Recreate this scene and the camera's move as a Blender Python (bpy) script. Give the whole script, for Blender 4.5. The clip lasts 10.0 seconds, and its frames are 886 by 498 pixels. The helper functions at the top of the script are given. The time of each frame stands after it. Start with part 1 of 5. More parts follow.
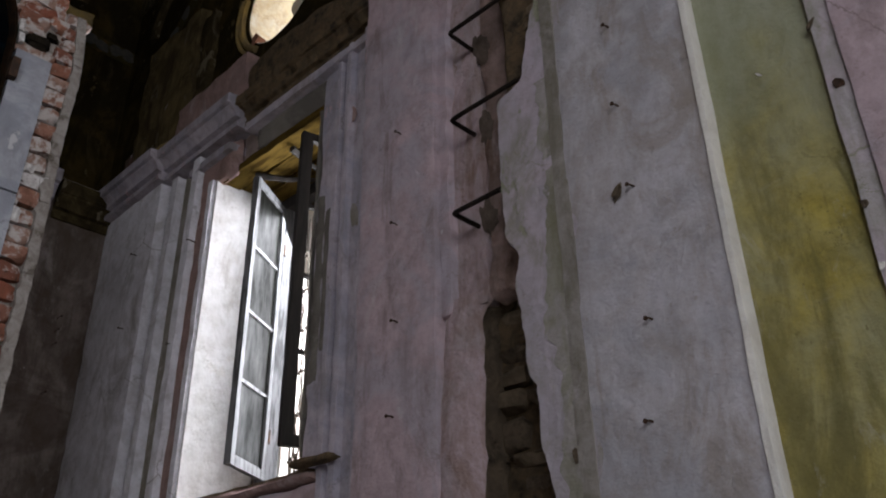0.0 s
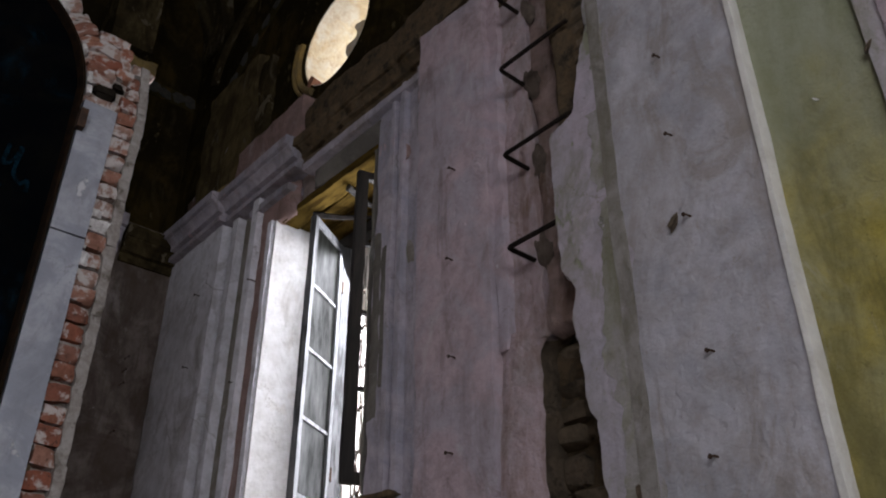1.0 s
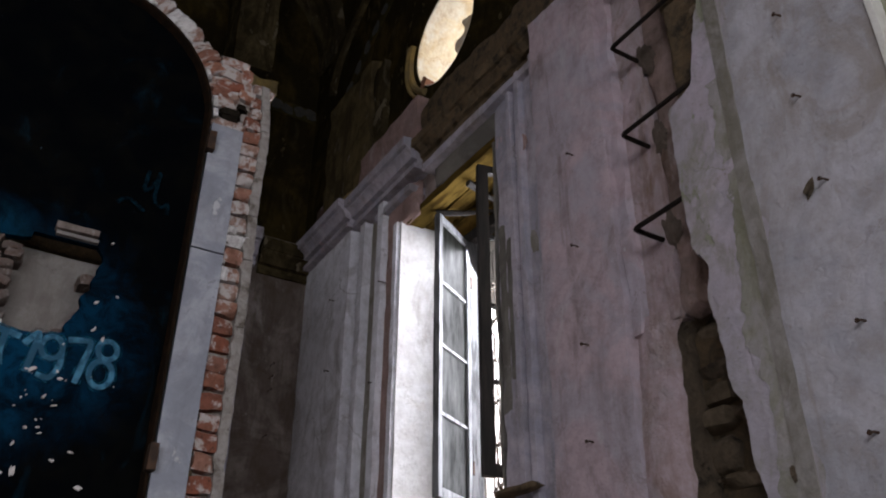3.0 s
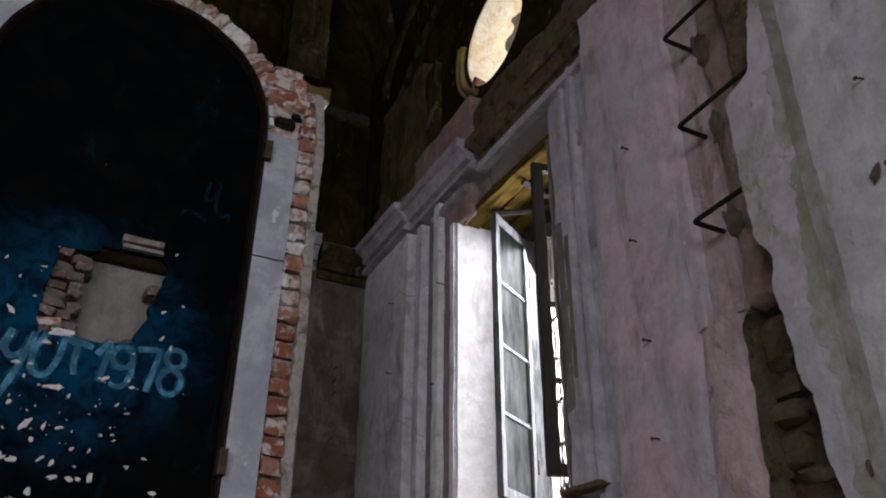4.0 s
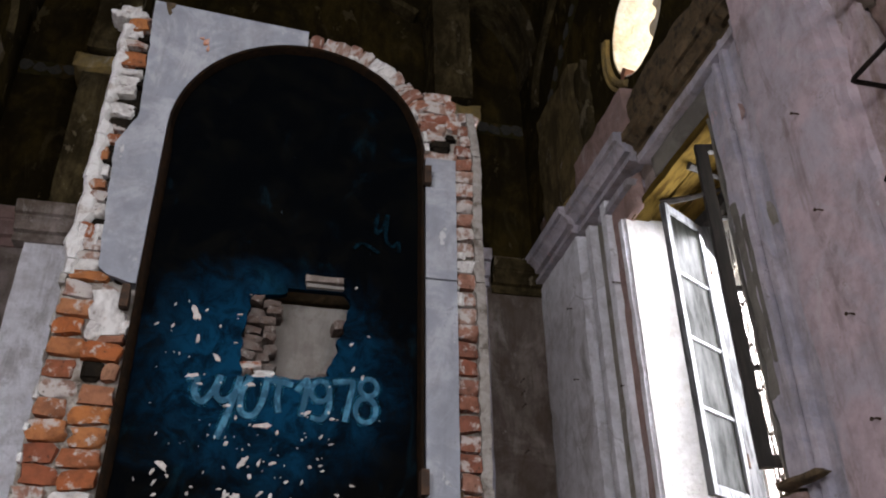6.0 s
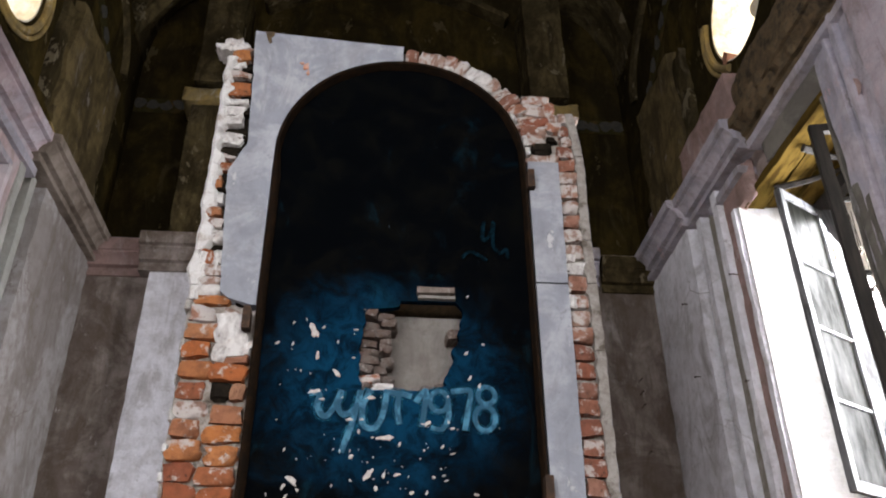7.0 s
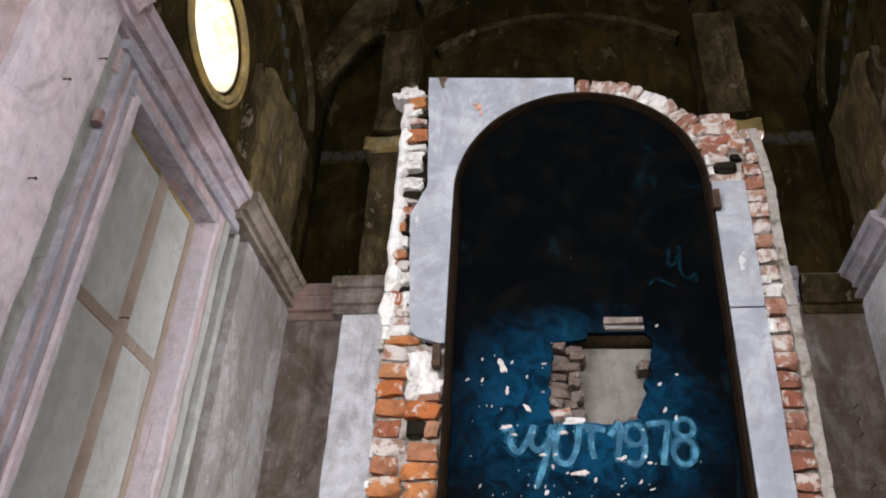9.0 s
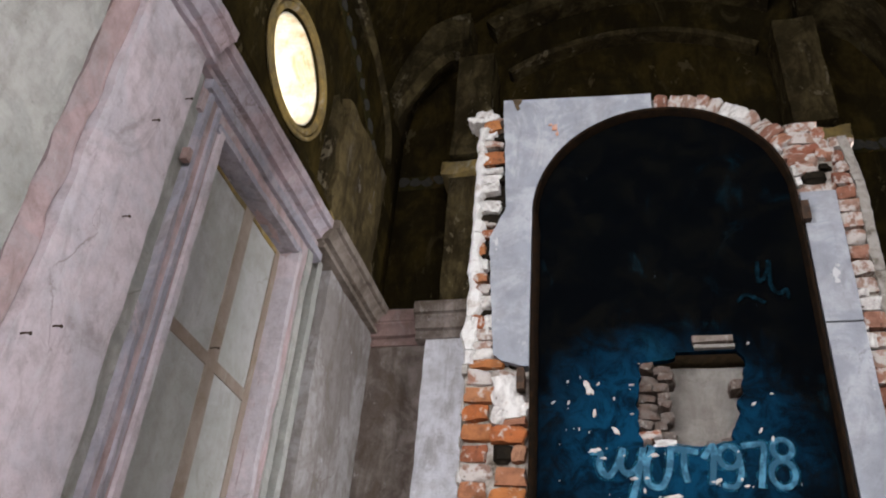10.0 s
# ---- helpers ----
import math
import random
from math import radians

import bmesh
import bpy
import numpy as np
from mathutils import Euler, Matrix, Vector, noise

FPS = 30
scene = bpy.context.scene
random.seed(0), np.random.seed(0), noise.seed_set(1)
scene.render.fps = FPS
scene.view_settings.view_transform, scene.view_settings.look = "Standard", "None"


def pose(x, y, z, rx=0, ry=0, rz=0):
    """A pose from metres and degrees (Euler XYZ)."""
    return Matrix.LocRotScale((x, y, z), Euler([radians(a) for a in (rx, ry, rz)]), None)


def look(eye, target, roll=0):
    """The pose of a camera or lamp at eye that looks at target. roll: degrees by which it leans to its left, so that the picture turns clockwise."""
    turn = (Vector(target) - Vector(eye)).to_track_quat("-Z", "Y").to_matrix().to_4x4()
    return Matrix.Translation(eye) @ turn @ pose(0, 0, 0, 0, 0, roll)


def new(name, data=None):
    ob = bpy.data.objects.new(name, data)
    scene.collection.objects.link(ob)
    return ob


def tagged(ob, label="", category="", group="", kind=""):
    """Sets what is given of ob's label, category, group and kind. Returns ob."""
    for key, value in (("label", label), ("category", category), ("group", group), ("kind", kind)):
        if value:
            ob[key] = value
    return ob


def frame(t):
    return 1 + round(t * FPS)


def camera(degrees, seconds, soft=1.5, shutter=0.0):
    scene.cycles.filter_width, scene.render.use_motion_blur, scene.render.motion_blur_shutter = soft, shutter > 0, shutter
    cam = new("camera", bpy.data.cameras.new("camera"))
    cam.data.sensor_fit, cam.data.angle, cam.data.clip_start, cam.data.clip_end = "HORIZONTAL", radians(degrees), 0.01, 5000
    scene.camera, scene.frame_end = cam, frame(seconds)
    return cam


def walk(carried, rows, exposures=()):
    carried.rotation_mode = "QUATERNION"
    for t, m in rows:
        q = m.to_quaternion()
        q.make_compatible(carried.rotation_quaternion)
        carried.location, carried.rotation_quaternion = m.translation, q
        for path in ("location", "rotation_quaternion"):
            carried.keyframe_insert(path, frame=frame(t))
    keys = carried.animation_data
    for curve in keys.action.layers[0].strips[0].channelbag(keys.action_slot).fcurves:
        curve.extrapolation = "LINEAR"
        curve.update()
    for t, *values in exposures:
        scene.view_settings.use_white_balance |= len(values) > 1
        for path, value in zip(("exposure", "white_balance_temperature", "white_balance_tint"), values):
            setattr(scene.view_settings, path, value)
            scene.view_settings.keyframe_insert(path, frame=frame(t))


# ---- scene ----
cam = camera(55.72, 10.0, soft=2.0)
# seconds, place, pitch, lean, turn
TURNS = [
    (0, -0.008, 0.015, 1.589, 117.79, 0.86, -45.28),
    (0.5, -0.009, 0.008, 1.589, 118.40, 0.35, -42.71),
    (1, -0.006, 0.004, 1.591, 120.14, 0.10, -41.20),
    (1.5, -0.003, 0.003, 1.590, 119.80, 0.21, -38.67),
    (2, 0.002, 0.005, 1.590, 119.49, 0.19, -35.98),
    (2.5, 0.007, 0.001, 1.592, 119.58, -0.05, -33.34),
    (4, 0.008, -0.007, 1.592, 119.61, -0.39, -26.94),
    (4.5, 0.009, -0.012, 1.592, 119.74, -0.58, -23.40),
    (5, 0.018, -0.009, 1.591, 119.97, -0.33, -20.21),
    (5.5, 0.021, -0.007, 1.590, 120.13, 0.36, -16.90),
    (7, -0.000, 0.000, 1.600, 120.80, 0.39, -4.85),
    (7.5, -0.009, -0.001, 1.601, 121.10, -0.01, -1.85),
    (8, -0.011, -0.005, 1.604, 121.37, -0.94, 1.28),
    (8.5, -0.012, -0.001, 1.602, 122.01, -2.13, 4.18),
    (9, -0.008, -0.010, 1.601, 122.74, -3.06, 7.42),
    (9.5, -0.008, -0.012, 1.601, 123.45, -3.80, 10.32),
    (10, -0.010, -0.013, 1.603, 123.93, -4.43, 13.04),
]
EXPOSURES = [(0.0, -0.72, 6280, 10), (1.0, -0.72, 6230, 11), (2.5, -0.59, 6200, 12), (4.0, -0.54, 6250, 11), (4.5, -0.52, 6250, 11), (5.5, -0.14, 6300, 11), (7.0, 0.57, 6520, 9), (7.5, 0.79, 6500, 8), (8.0, 1.11, 6480, 8), (9.0, 1.13, 6450, 8), (10.0, 0.82, 6430, 8)]
walk(cam, [(t, pose(*row)) for t, *row in TURNS], EXPOSURES)

# ---- world and light ----
world = bpy.data.worlds.new("sky")
scene.world = world
world.use_nodes = True
wn = world.node_tree
sky = wn.nodes.new("ShaderNodeTexSky")
sky.sky_type = "NISHITA"
sky.sun_disc = False
sky.sun_elevation = radians(48)
sky.sun_rotation = radians(125)
wn.links.new(sky.outputs["Color"], wn.nodes["Background"].inputs["Color"])
wn.nodes["Background"].inputs["Strength"].default_value = 0.12

sun_data = bpy.data.lights.new("sun", "SUN")
sun_data.energy, sun_data.angle, sun_data.color = 1.0, radians(14), (1.0, 0.96, 0.9)
sun = new("sun", sun_data)
sun.matrix_world = look((6, -4.5, 8), (0, 0, 0))


def window_light(name, eye, target, w, h, watts, color):
    data = bpy.data.lights.new(name, "AREA")
    data.shape, data.size, data.size_y, data.energy, data.color = "RECTANGLE", w, h, watts, color
    ob = new(name, data)
    ob.matrix_world = look(eye, target)
    return ob


DAY = (0.955, 0.96, 1.0)
window_light("chancel_window_light", (3.12, 3.66, 3.5), (0, 3.66, 1.7), 0.95, 1.9, 225, DAY)
window_light("oculus_light_east", (2.92, 3.82, 5.92), (0, 3.82, 5.7), 0.78, 0.78, 12, (1, 0.97, 0.9))
window_light("oculus_light_west", (-2.92, 3.82, 5.92), (0, 3.82, 5.7), 0.78, 0.78, 8, (1, 0.97, 0.9))
window_light("nave_window_light_east", (2.4, -8.15, 3.4), (1.2, -1.5, -1.5), 1.4, 3.2, 235, DAY)
window_light("nave_window_light_west", (-2.4, -8.15, 3.4), (-1.2, -1.5, -1.5), 1.4, 3.2, 235, DAY)
window_light("nave_side_light_east", (3.95, -3.2, 3.6), (0, 0.0, -1.0), 1.3, 2.8, 225, DAY)
window_light("nave_side_light_west", (-3.95, -3.2, 3.6), (0, 0.0, -1.0), 1.3, 2.8, 250, DAY)
# added lamp at an unseen opening, to reach the corner the altar blocks
window_light("nave_side_light_rear", (-3.95, -5.8, 3.6), (0, -1.5, -0.6), 1.3, 2.8, 170, DAY)

# ---- helpers ----
rng = random.Random(7)


def wob(p, size, seed=0.0):
    return noise.noise(Vector(p) / size + Vector((seed, seed * 1.7, seed * 0.3)))


def finish(bm, name, material, parent=None, label="", smooth=40):
    bmesh.ops.recalc_face_normals(bm, faces=bm.faces[:])
    me = bpy.data.meshes.new(name)
    bm.to_mesh(me)
    bm.free()
    if smooth:
        me.polygons.foreach_set("use_smooth", [True] * len(me.polygons))
        me.set_sharp_from_angle(angle=radians(smooth))
    me.materials.append(material)
    ob = new(name, me)
    if parent is not None:
        ob.parent = parent
    if label:
        ob["label"] = label
    return ob


def part(name, bm, material, parent, label="", smooth=40):
    return finish(bm, name, material, parent, label, smooth)


def empty(name, label, category, at=(0, 0, 0), kind="", group=""):
    ob = new(name)
    ob.location = at
    ob.empty_display_size = 0.1
    return tagged(ob, label, category, group, kind)


def solid(bm, lo, hi, step=0.1, amp=0.004, chip=0.01, seed=0.0, fine=0.12):
    """A box of old masonry: wavy faces, worn edges."""
    n = [max(1, int(round((hi[i] - lo[i]) / step))) for i in range(3)]
    seen = {}

    def vert(i, j, k):
        key = (i, j, k)
        if key not in seen:
            g = [lo[a] + (hi[a] - lo[a]) * key[a] / n[a] for a in range(3)]
            sides = [(-1 if key[a] == 0 else 1 if key[a] == n[a] else 0) for a in range(3)]
            edge = sum(1 for s in sides if s) >= 2
            p = list(g)
            for a in range(3):
                if sides[a]:
                    p[a] += amp * (wob(g, 0.45, seed + a * 3.1) + 0.5 * wob(g, fine, seed + a))
                    if edge:
                        p[a] -= sides[a] * chip * (0.25 + max(0.0, 1.6 * wob(g, 0.16, seed + 9 + a)))
            seen[key] = bm.verts.new(p)
        return seen[key]

    for a in range(3):
        b, c = (a + 1) % 3, (a + 2) % 3
        for s in (0, n[a]):
            for u in range(n[b]):
                for v in range(n[c]):
                    q = []
                    for du, dv in ((0, 0), (1, 0), (1, 1), (0, 1)):
                        key = [0, 0, 0]
                        key[a], key[b], key[c] = s, u + du, v + dv
                        q.append(vert(*key))
                    bm.faces.new(q)
    return bm


def box_part(name, lo, hi, material, parent, label="", step=0.1, amp=0.004, chip=0.01, seed=0.0):
    lo2 = [min(a, b) for a, b in zip(lo, hi)]
    hi2 = [max(a, b) for a, b in zip(lo, hi)]
    return part(name, solid(bmesh.new(), lo2, hi2, step, amp, chip, seed), material, parent, label)


def sweep(bm, profile, path, amp=0.003, seed=0.0, cap=True):
    """A moulding: rings of points along a path. profile(s) gives the points at station s of path."""
    rings = []
    for s in path:
        ring = []
        for p in profile(s):
            w = amp * (wob(p, 0.3, seed) + 0.6 * wob(p, 0.07, seed + 4))
            ring.append(bm.verts.new((p[0] + w, p[1] + w * 0.5, p[2] + w)))
        rings.append(ring)
    for a, b in zip(rings, rings[1:]):
        for i in range(len(a)):
            j = (i + 1) % len(a)
            bm.faces.new((a[i], a[j], b[j], b[i]))
    if cap:
        bm.faces.new(rings[0])
        bm.faces.new(rings[-1])
    return bm


def tube(bm, pts, r, n=8):
    pts = [Vector(p) for p in pts]
    rings = []
    for i, p in enumerate(pts):
        d = (pts[min(i + 1, len(pts) - 1)] - pts[max(i - 1, 0)]).normalized()
        u = d.orthogonal().normalized()
        if rings:
            u = (last - last.dot(d) * d).normalized()
        last = u
        v = d.cross(u)
        rr = r(i / (len(pts) - 1)) if callable(r) else r
        rings.append([bm.verts.new(p + rr * (math.cos(2 * math.pi * k / n) * u + math.sin(2 * math.pi * k / n) * v)) for k in range(n)])
    for a, b in zip(rings, rings[1:]):
        for k in range(n):
            bm.faces.new((a[k], a[(k + 1) % n], b[(k + 1) % n], b[k]))
    bm.faces.new(rings[0])
    bm.faces.new(rings[-1])
    return bm


def rows_plate(bm, spans, y0, y1, amp=0.0, seed=0.0, nx=1):
    """A plate in x and z between y0 and y1; spans: rows of (z, x_left, x_right)."""
    grid = {}
    m = len(spans)
    for i, (z, xl, xr) in enumerate(spans):
        for j in range(nx + 1):
            x = xl + (xr - xl) * j / nx
            w = amp * (wob((x, 0, z), 0.25, seed) + 0.5 * wob((x, 0, z), 0.06, seed))
            grid[i, j, 0] = bm.verts.new((x, y0 + w, z))
            grid[i, j, 1] = bm.verts.new((x, y1, z))
    for i in range(m - 1):
        for j in range(nx):
            bm.faces.new([grid[k] for k in ((i, j, 0), (i, j + 1, 0), (i + 1, j + 1, 0), (i + 1, j, 0))])
            bm.faces.new([grid[k] for k in ((i, j, 1), (i, j + 1, 1), (i + 1, j + 1, 1), (i + 1, j, 1))])
        for j in (0, nx):
            bm.faces.new([grid[k] for k in ((i, j, 0), (i + 1, j, 0), (i + 1, j, 1), (i, j, 1))])
    for i in (0, m - 1):
        for j in range(nx):
            bm.faces.new([grid[k] for k in ((i, j, 0), (i, j + 1, 0), (i, j + 1, 1), (i, j, 1))])
    return bm


# ---- materials ----
def nodes_for(name):
    m = bpy.data.materials.new(name)
    m.use_nodes = True
    t = m.node_tree
    return m, t, t.nodes["Principled BSDF"]


def tex(t, size, detail=6, rough=0.6, stretch=(1, 1, 1), shift=0.0, distort=0.0):
    c = t.nodes.new("ShaderNodeTexCoord")
    mp = t.nodes.new("ShaderNodeMapping")
    mp.inputs["Scale"].default_value = stretch
    mp.inputs["Location"].default_value = (shift, shift * 0.7, shift * 1.3)
    n = t.nodes.new("ShaderNodeTexNoise")
    n.inputs["Scale"].default_value = 1 / size
    n.inputs["Detail"].default_value = detail
    n.inputs["Roughness"].default_value = rough
    n.inputs["Distortion"].default_value = distort
    t.links.new(c.outputs["Object"], mp.inputs["Vector"])
    t.links.new(mp.outputs["Vector"], n.inputs["Vector"])
    return n.outputs["Fac"]


def ramp(t, fac, lo, hi):
    r = t.nodes.new("ShaderNodeMapRange")
    r.interpolation_type = "SMOOTHSTEP"
    r.inputs["From Min"].default_value, r.inputs["From Max"].default_value = lo, hi
    t.links.new(fac, r.inputs["Value"])
    return r.outputs["Result"]


def mix(t, fac, a, b):
    n = t.nodes.new("ShaderNodeMix")
    n.data_type = "RGBA"
    if isinstance(fac, float):
        n.inputs["Factor"].default_value = fac
    else:
        t.links.new(fac, n.inputs["Factor"])
    for s, v in (("A", a), ("B", b)):
        sock = [i for i in n.inputs if i.name == s and i.type == "RGBA"][0]
        if isinstance(v, tuple):
            sock.default_value = (*v, 1)
        else:
            t.links.new(v, sock)
    return [o for o in n.outputs if o.type == "RGBA"][0]


def bump(t, p, heights, strength=0.5, dist=0.01):
    prev = None
    for h, d in heights:
        b = t.nodes.new("ShaderNodeBump")
        b.inputs["Strength"].default_value = strength
        b.inputs["Distance"].default_value = d
        t.links.new(h, b.inputs["Height"])
        if prev:
            t.links.new(prev, b.inputs["Normal"])
        prev = b.outputs["Normal"]
    t.links.new(prev, p.inputs["Normal"])


def plaster(name, c1, c2, stain, patch, stain_cut=0.6, patch_cut=0.66, streak=0.5, shift=0.0, relief=1.0, big_size=0.45, soft=0.08):
    """Old limewashed plaster: two tones, running stains, worn patches and pits."""
    m, t, p = nodes_for(name)
    big = ramp(t, tex(t, big_size, 6, 0.65, shift=shift, distort=0.8), 0.5 - soft, 0.5 + soft)
    col = mix(t, big, c1, c2)
    mid = ramp(t, tex(t, 0.09, 8, 0.7, shift=shift + 3), 0.35, 0.75)
    col = mix(t, mid, col, mix(t, 0.50, col, stain))
    run = ramp(t, tex(t, 0.24, 7, 0.7, (1, 1, 0.3), shift + 5, 0.5), stain_cut - 0.06, stain_cut + 0.16)
    n = t.nodes.new("ShaderNodeMath")
    n.operation = "MULTIPLY"
    n.inputs[1].default_value = streak
    t.links.new(run, n.inputs[0])
    col = mix(t, n.outputs[0], col, stain)
    drip = ramp(t, tex(t, 0.075, 7, 0.7, (1, 1, 0.10), shift + 23, 0.25), 0.56, 0.76)
    col = mix(t, drip, col, mix(t, 0.5, col, stain))
    grime = ramp(t, tex(t, 0.38, 8, 0.7, (1, 1, 0.55), shift + 37, 1.2), 0.52, 0.66)
    col = mix(t, grime, col, mix(t, 0.58, col, stain))
    bloom = ramp(t, tex(t, 0.30, 8, 0.72, (1, 1, 0.45), shift + 43, 1.0), 0.56, 0.70)
    col = mix(t, bloom, col, mix(t, 0.55, col, patch))
    lime = ramp(t, tex(t, 0.15, 9, 0.75, (1, 1, 0.5), shift + 29, 0.4), 0.60, 0.68)
    col = mix(t, lime, col, mix(t, 0.45, col, patch))
    chips_raw = tex(t, 0.22, 9, 0.68, (1, 1, 0.6), shift + 8, 0.3)
    chips = ramp(t, chips_raw, patch_cut, patch_cut + 0.025)
    col = mix(t, chips, col, patch)
    pits = ramp(t, tex(t, 0.016, 3, 0.5, shift=shift), 0.70, 0.76)
    col = mix(t, pits, col, mix(t, 0.6, col, stain))
    spots = ramp(t, tex(t, 0.045, 5, 0.6, shift=shift + 13), 0.66, 0.74)
    col = mix(t, spots, col, mix(t, 0.45, col, stain))
    vo = t.nodes.new("ShaderNodeTexVoronoi")
    vo.feature = "DISTANCE_TO_EDGE"
    vo.inputs["Scale"].default_value = 1.7
    warp = t.nodes.new("ShaderNodeVectorMath")
    warp.operation = "MULTIPLY_ADD"
    warp.inputs[1].default_value = (0.5, 0.5, 0.5)
    wc = t.nodes.new("ShaderNodeTexCoord")
    t.links.new(tex(t, 0.2, 6, 0.7, shift=shift + 17), warp.inputs[0])
    t.links.new(wc.outputs["Object"], warp.inputs[2])
    t.links.new(warp.outputs[0], vo.inputs["Vector"])
    line = ramp(t, vo.outputs["Distance"], 0.010, 0.0)
    keep = ramp(t, tex(t, 0.5, 4, 0.5, shift=shift + 19), 0.50, 0.60)
    both = t.nodes.new("ShaderNodeMath")
    both.operation = "MULTIPLY"
    t.links.new(line, both.inputs[0])
    t.links.new(keep, both.inputs[1])
    col = mix(t, both.outputs[0], col, mix(t, 0.75, col, stain))
    t.links.new(col, p.inputs["Base Color"])
    p.inputs["Roughness"].default_value = 0.92
    p.inputs["Specular IOR Level"].default_value = 0.2
    inv = t.nodes.new("ShaderNodeMath")
    inv.operation = "SUBTRACT"
    inv.inputs[0].default_value = 1.0
    t.links.new(chips, inv.inputs[1])
    bump(t, p, [(tex(t, 0.22, 6, 0.6, shift=shift), 0.05 * relief), (tex(t, 0.05, 8, 0.7, shift=shift), 0.014 * relief), (inv.outputs[0], 0.006)], 0.6)
    return m


def rubble(name, c1, c2, dark, size=0.08, relief=0.05):
    m, t, p = nodes_for(name)
    col = mix(t, ramp(t, tex(t, size, 7, 0.65, distort=0.8), 0.35, 0.65), c1, c2)
    col = mix(t, ramp(t, tex(t, size * 2.4, 6, 0.7, shift=4), 0.52, 0.68), col, dark)
    t.links.new(col, p.inputs["Base Color"])
    p.inputs["Roughness"].default_value = 0.95
    p.inputs["Specular IOR Level"].default_value = 0.15
    bump(t, p, [(tex(t, size, 6, 0.6), relief), (tex(t, 0.02, 8, 0.7), 0.01)], 0.7)
    return m


def brick_material(name, reds, dust, cut=0.56):
    m, t, p = nodes_for(name)
    info = t.nodes.new("ShaderNodeObjectInfo")
    cr = t.nodes.new("ShaderNodeValToRGB")
    el = cr.color_ramp.elements
    el[0].position, el[0].color = 0.0, (*reds[0], 1)
    el[1].position, el[1].color = 1.0, (*reds[-1], 1)
    for i, c in enumerate(reds[1:-1]):
        e = el.new((i + 1) / (len(reds) - 1))
        e.color = (*c, 1)
    t.links.new(info.outputs["Random"], cr.inputs["Fac"])
    c = t.nodes.new("ShaderNodeTexCoord")
    add = t.nodes.new("ShaderNodeVectorMath")
    add.operation = "MULTIPLY_ADD"
    comb = t.nodes.new("ShaderNodeCombineXYZ")
    for s in ("X", "Y", "Z"):
        t.links.new(info.outputs["Random"], comb.inputs[s])
    add.inputs[1].default_value = (37, 51, 29)
    t.links.new(comb.outputs[0], add.inputs[0])
    size = t.nodes.new("ShaderNodeVectorMath")
    size.operation = "MULTIPLY"
    size.inputs[1].default_value = (0.13, 0.11, 0.075)
    t.links.new(c.outputs["Object"], size.inputs[0])
    t.links.new(size.outputs[0], add.inputs[2])

    def local(size, detail=6):
        n = t.nodes.new("ShaderNodeTexNoise")
        n.inputs["Scale"].default_value = 1 / size
        n.inputs["Detail"].default_value = detail
        n.inputs["Roughness"].default_value = 0.65
        t.links.new(add.outputs[0], n.inputs["Vector"])
        return n.outputs["Fac"]

    col = mix(t, ramp(t, local(0.05), 0.35, 0.7), cr.outputs["Color"], mix(t, 0.55, cr.outputs["Color"], (0.08, 0.035, 0.02)))
    col = mix(t, ramp(t, local(0.06, 9), cut - 0.03, cut + 0.07), col, dust)
    col = mix(t, ramp(t, local(0.025, 6), 0.62, 0.7), col, (0.05, 0.03, 0.02))
    t.links.new(col, p.inputs["Base Color"])
    p.inputs["Roughness"].default_value = 0.9
    p.inputs["Specular IOR Level"].default_value = 0.2
    bump(t, p, [(local(0.03), 0.010), (local(0.008), 0.003)], 0.7)
    return m


def simple(name, c1, c2, rough=0.7, metal=0.0, size=0.04, relief=0.003, stretch=(1, 1, 1), cut=(0.4, 0.65), spec=0.3):
    m, t, p = nodes_for(name)
    f = tex(t, size, 7, 0.65, stretch)
    t.links.new(mix(t, ramp(t, f, *cut), c1, c2), p.inputs["Base Color"])
    p.inputs["Roughness"].default_value = rough
    p.inputs["Metallic"].default_value = metal
    p.inputs["Specular IOR Level"].default_value = spec
    bump(t, p, [(f, relief)], 0.6)
    return m


M_PINK = plaster("pink_plaster", (0.48, 0.375, 0.40), (0.415, 0.365, 0.405), (0.20, 0.15, 0.14), (0.52, 0.49, 0.51), 0.57, 0.69, 0.5)
M_LILAC = plaster("lilac_grey_plaster", (0.45, 0.405, 0.45), (0.34, 0.325, 0.38), (0.18, 0.155, 0.145), (0.47, 0.34, 0.35), 0.57, 0.66, 0.7, shift=11)
M_GREY = plaster("grey_white_plaster", (0.47, 0.45, 0.475), (0.37, 0.36, 0.385), (0.26, 0.215, 0.175), (0.52, 0.50, 0.52), 0.57, 0.68, 0.5, shift=21)
M_YELLOW = plaster("yellow_green_plaster", (0.40, 0.32, 0.065), (0.34, 0.325, 0.18), (0.13, 0.115, 0.04), (0.40, 0.38, 0.30), 0.50, 0.67, 0.8, shift=33, big_size=0.9, soft=0.16)
yt = M_YELLOW.node_tree
yb = yt.nodes["Principled BSDF"].inputs["Base Color"]
y_xyz = yt.nodes.new("ShaderNodeSeparateXYZ")
yt.links.new(yt.nodes.new("ShaderNodeTexCoord").outputs["Object"], y_xyz.inputs[0])
y_sum = yt.nodes.new("ShaderNodeMath")
y_sum.operation = "ADD"
yt.links.new(y_xyz.outputs["Z"], y_sum.inputs[0])
yt.links.new(tex(yt, 0.25, 6, 0.65, shift=3, distort=0.6), y_sum.inputs[1])
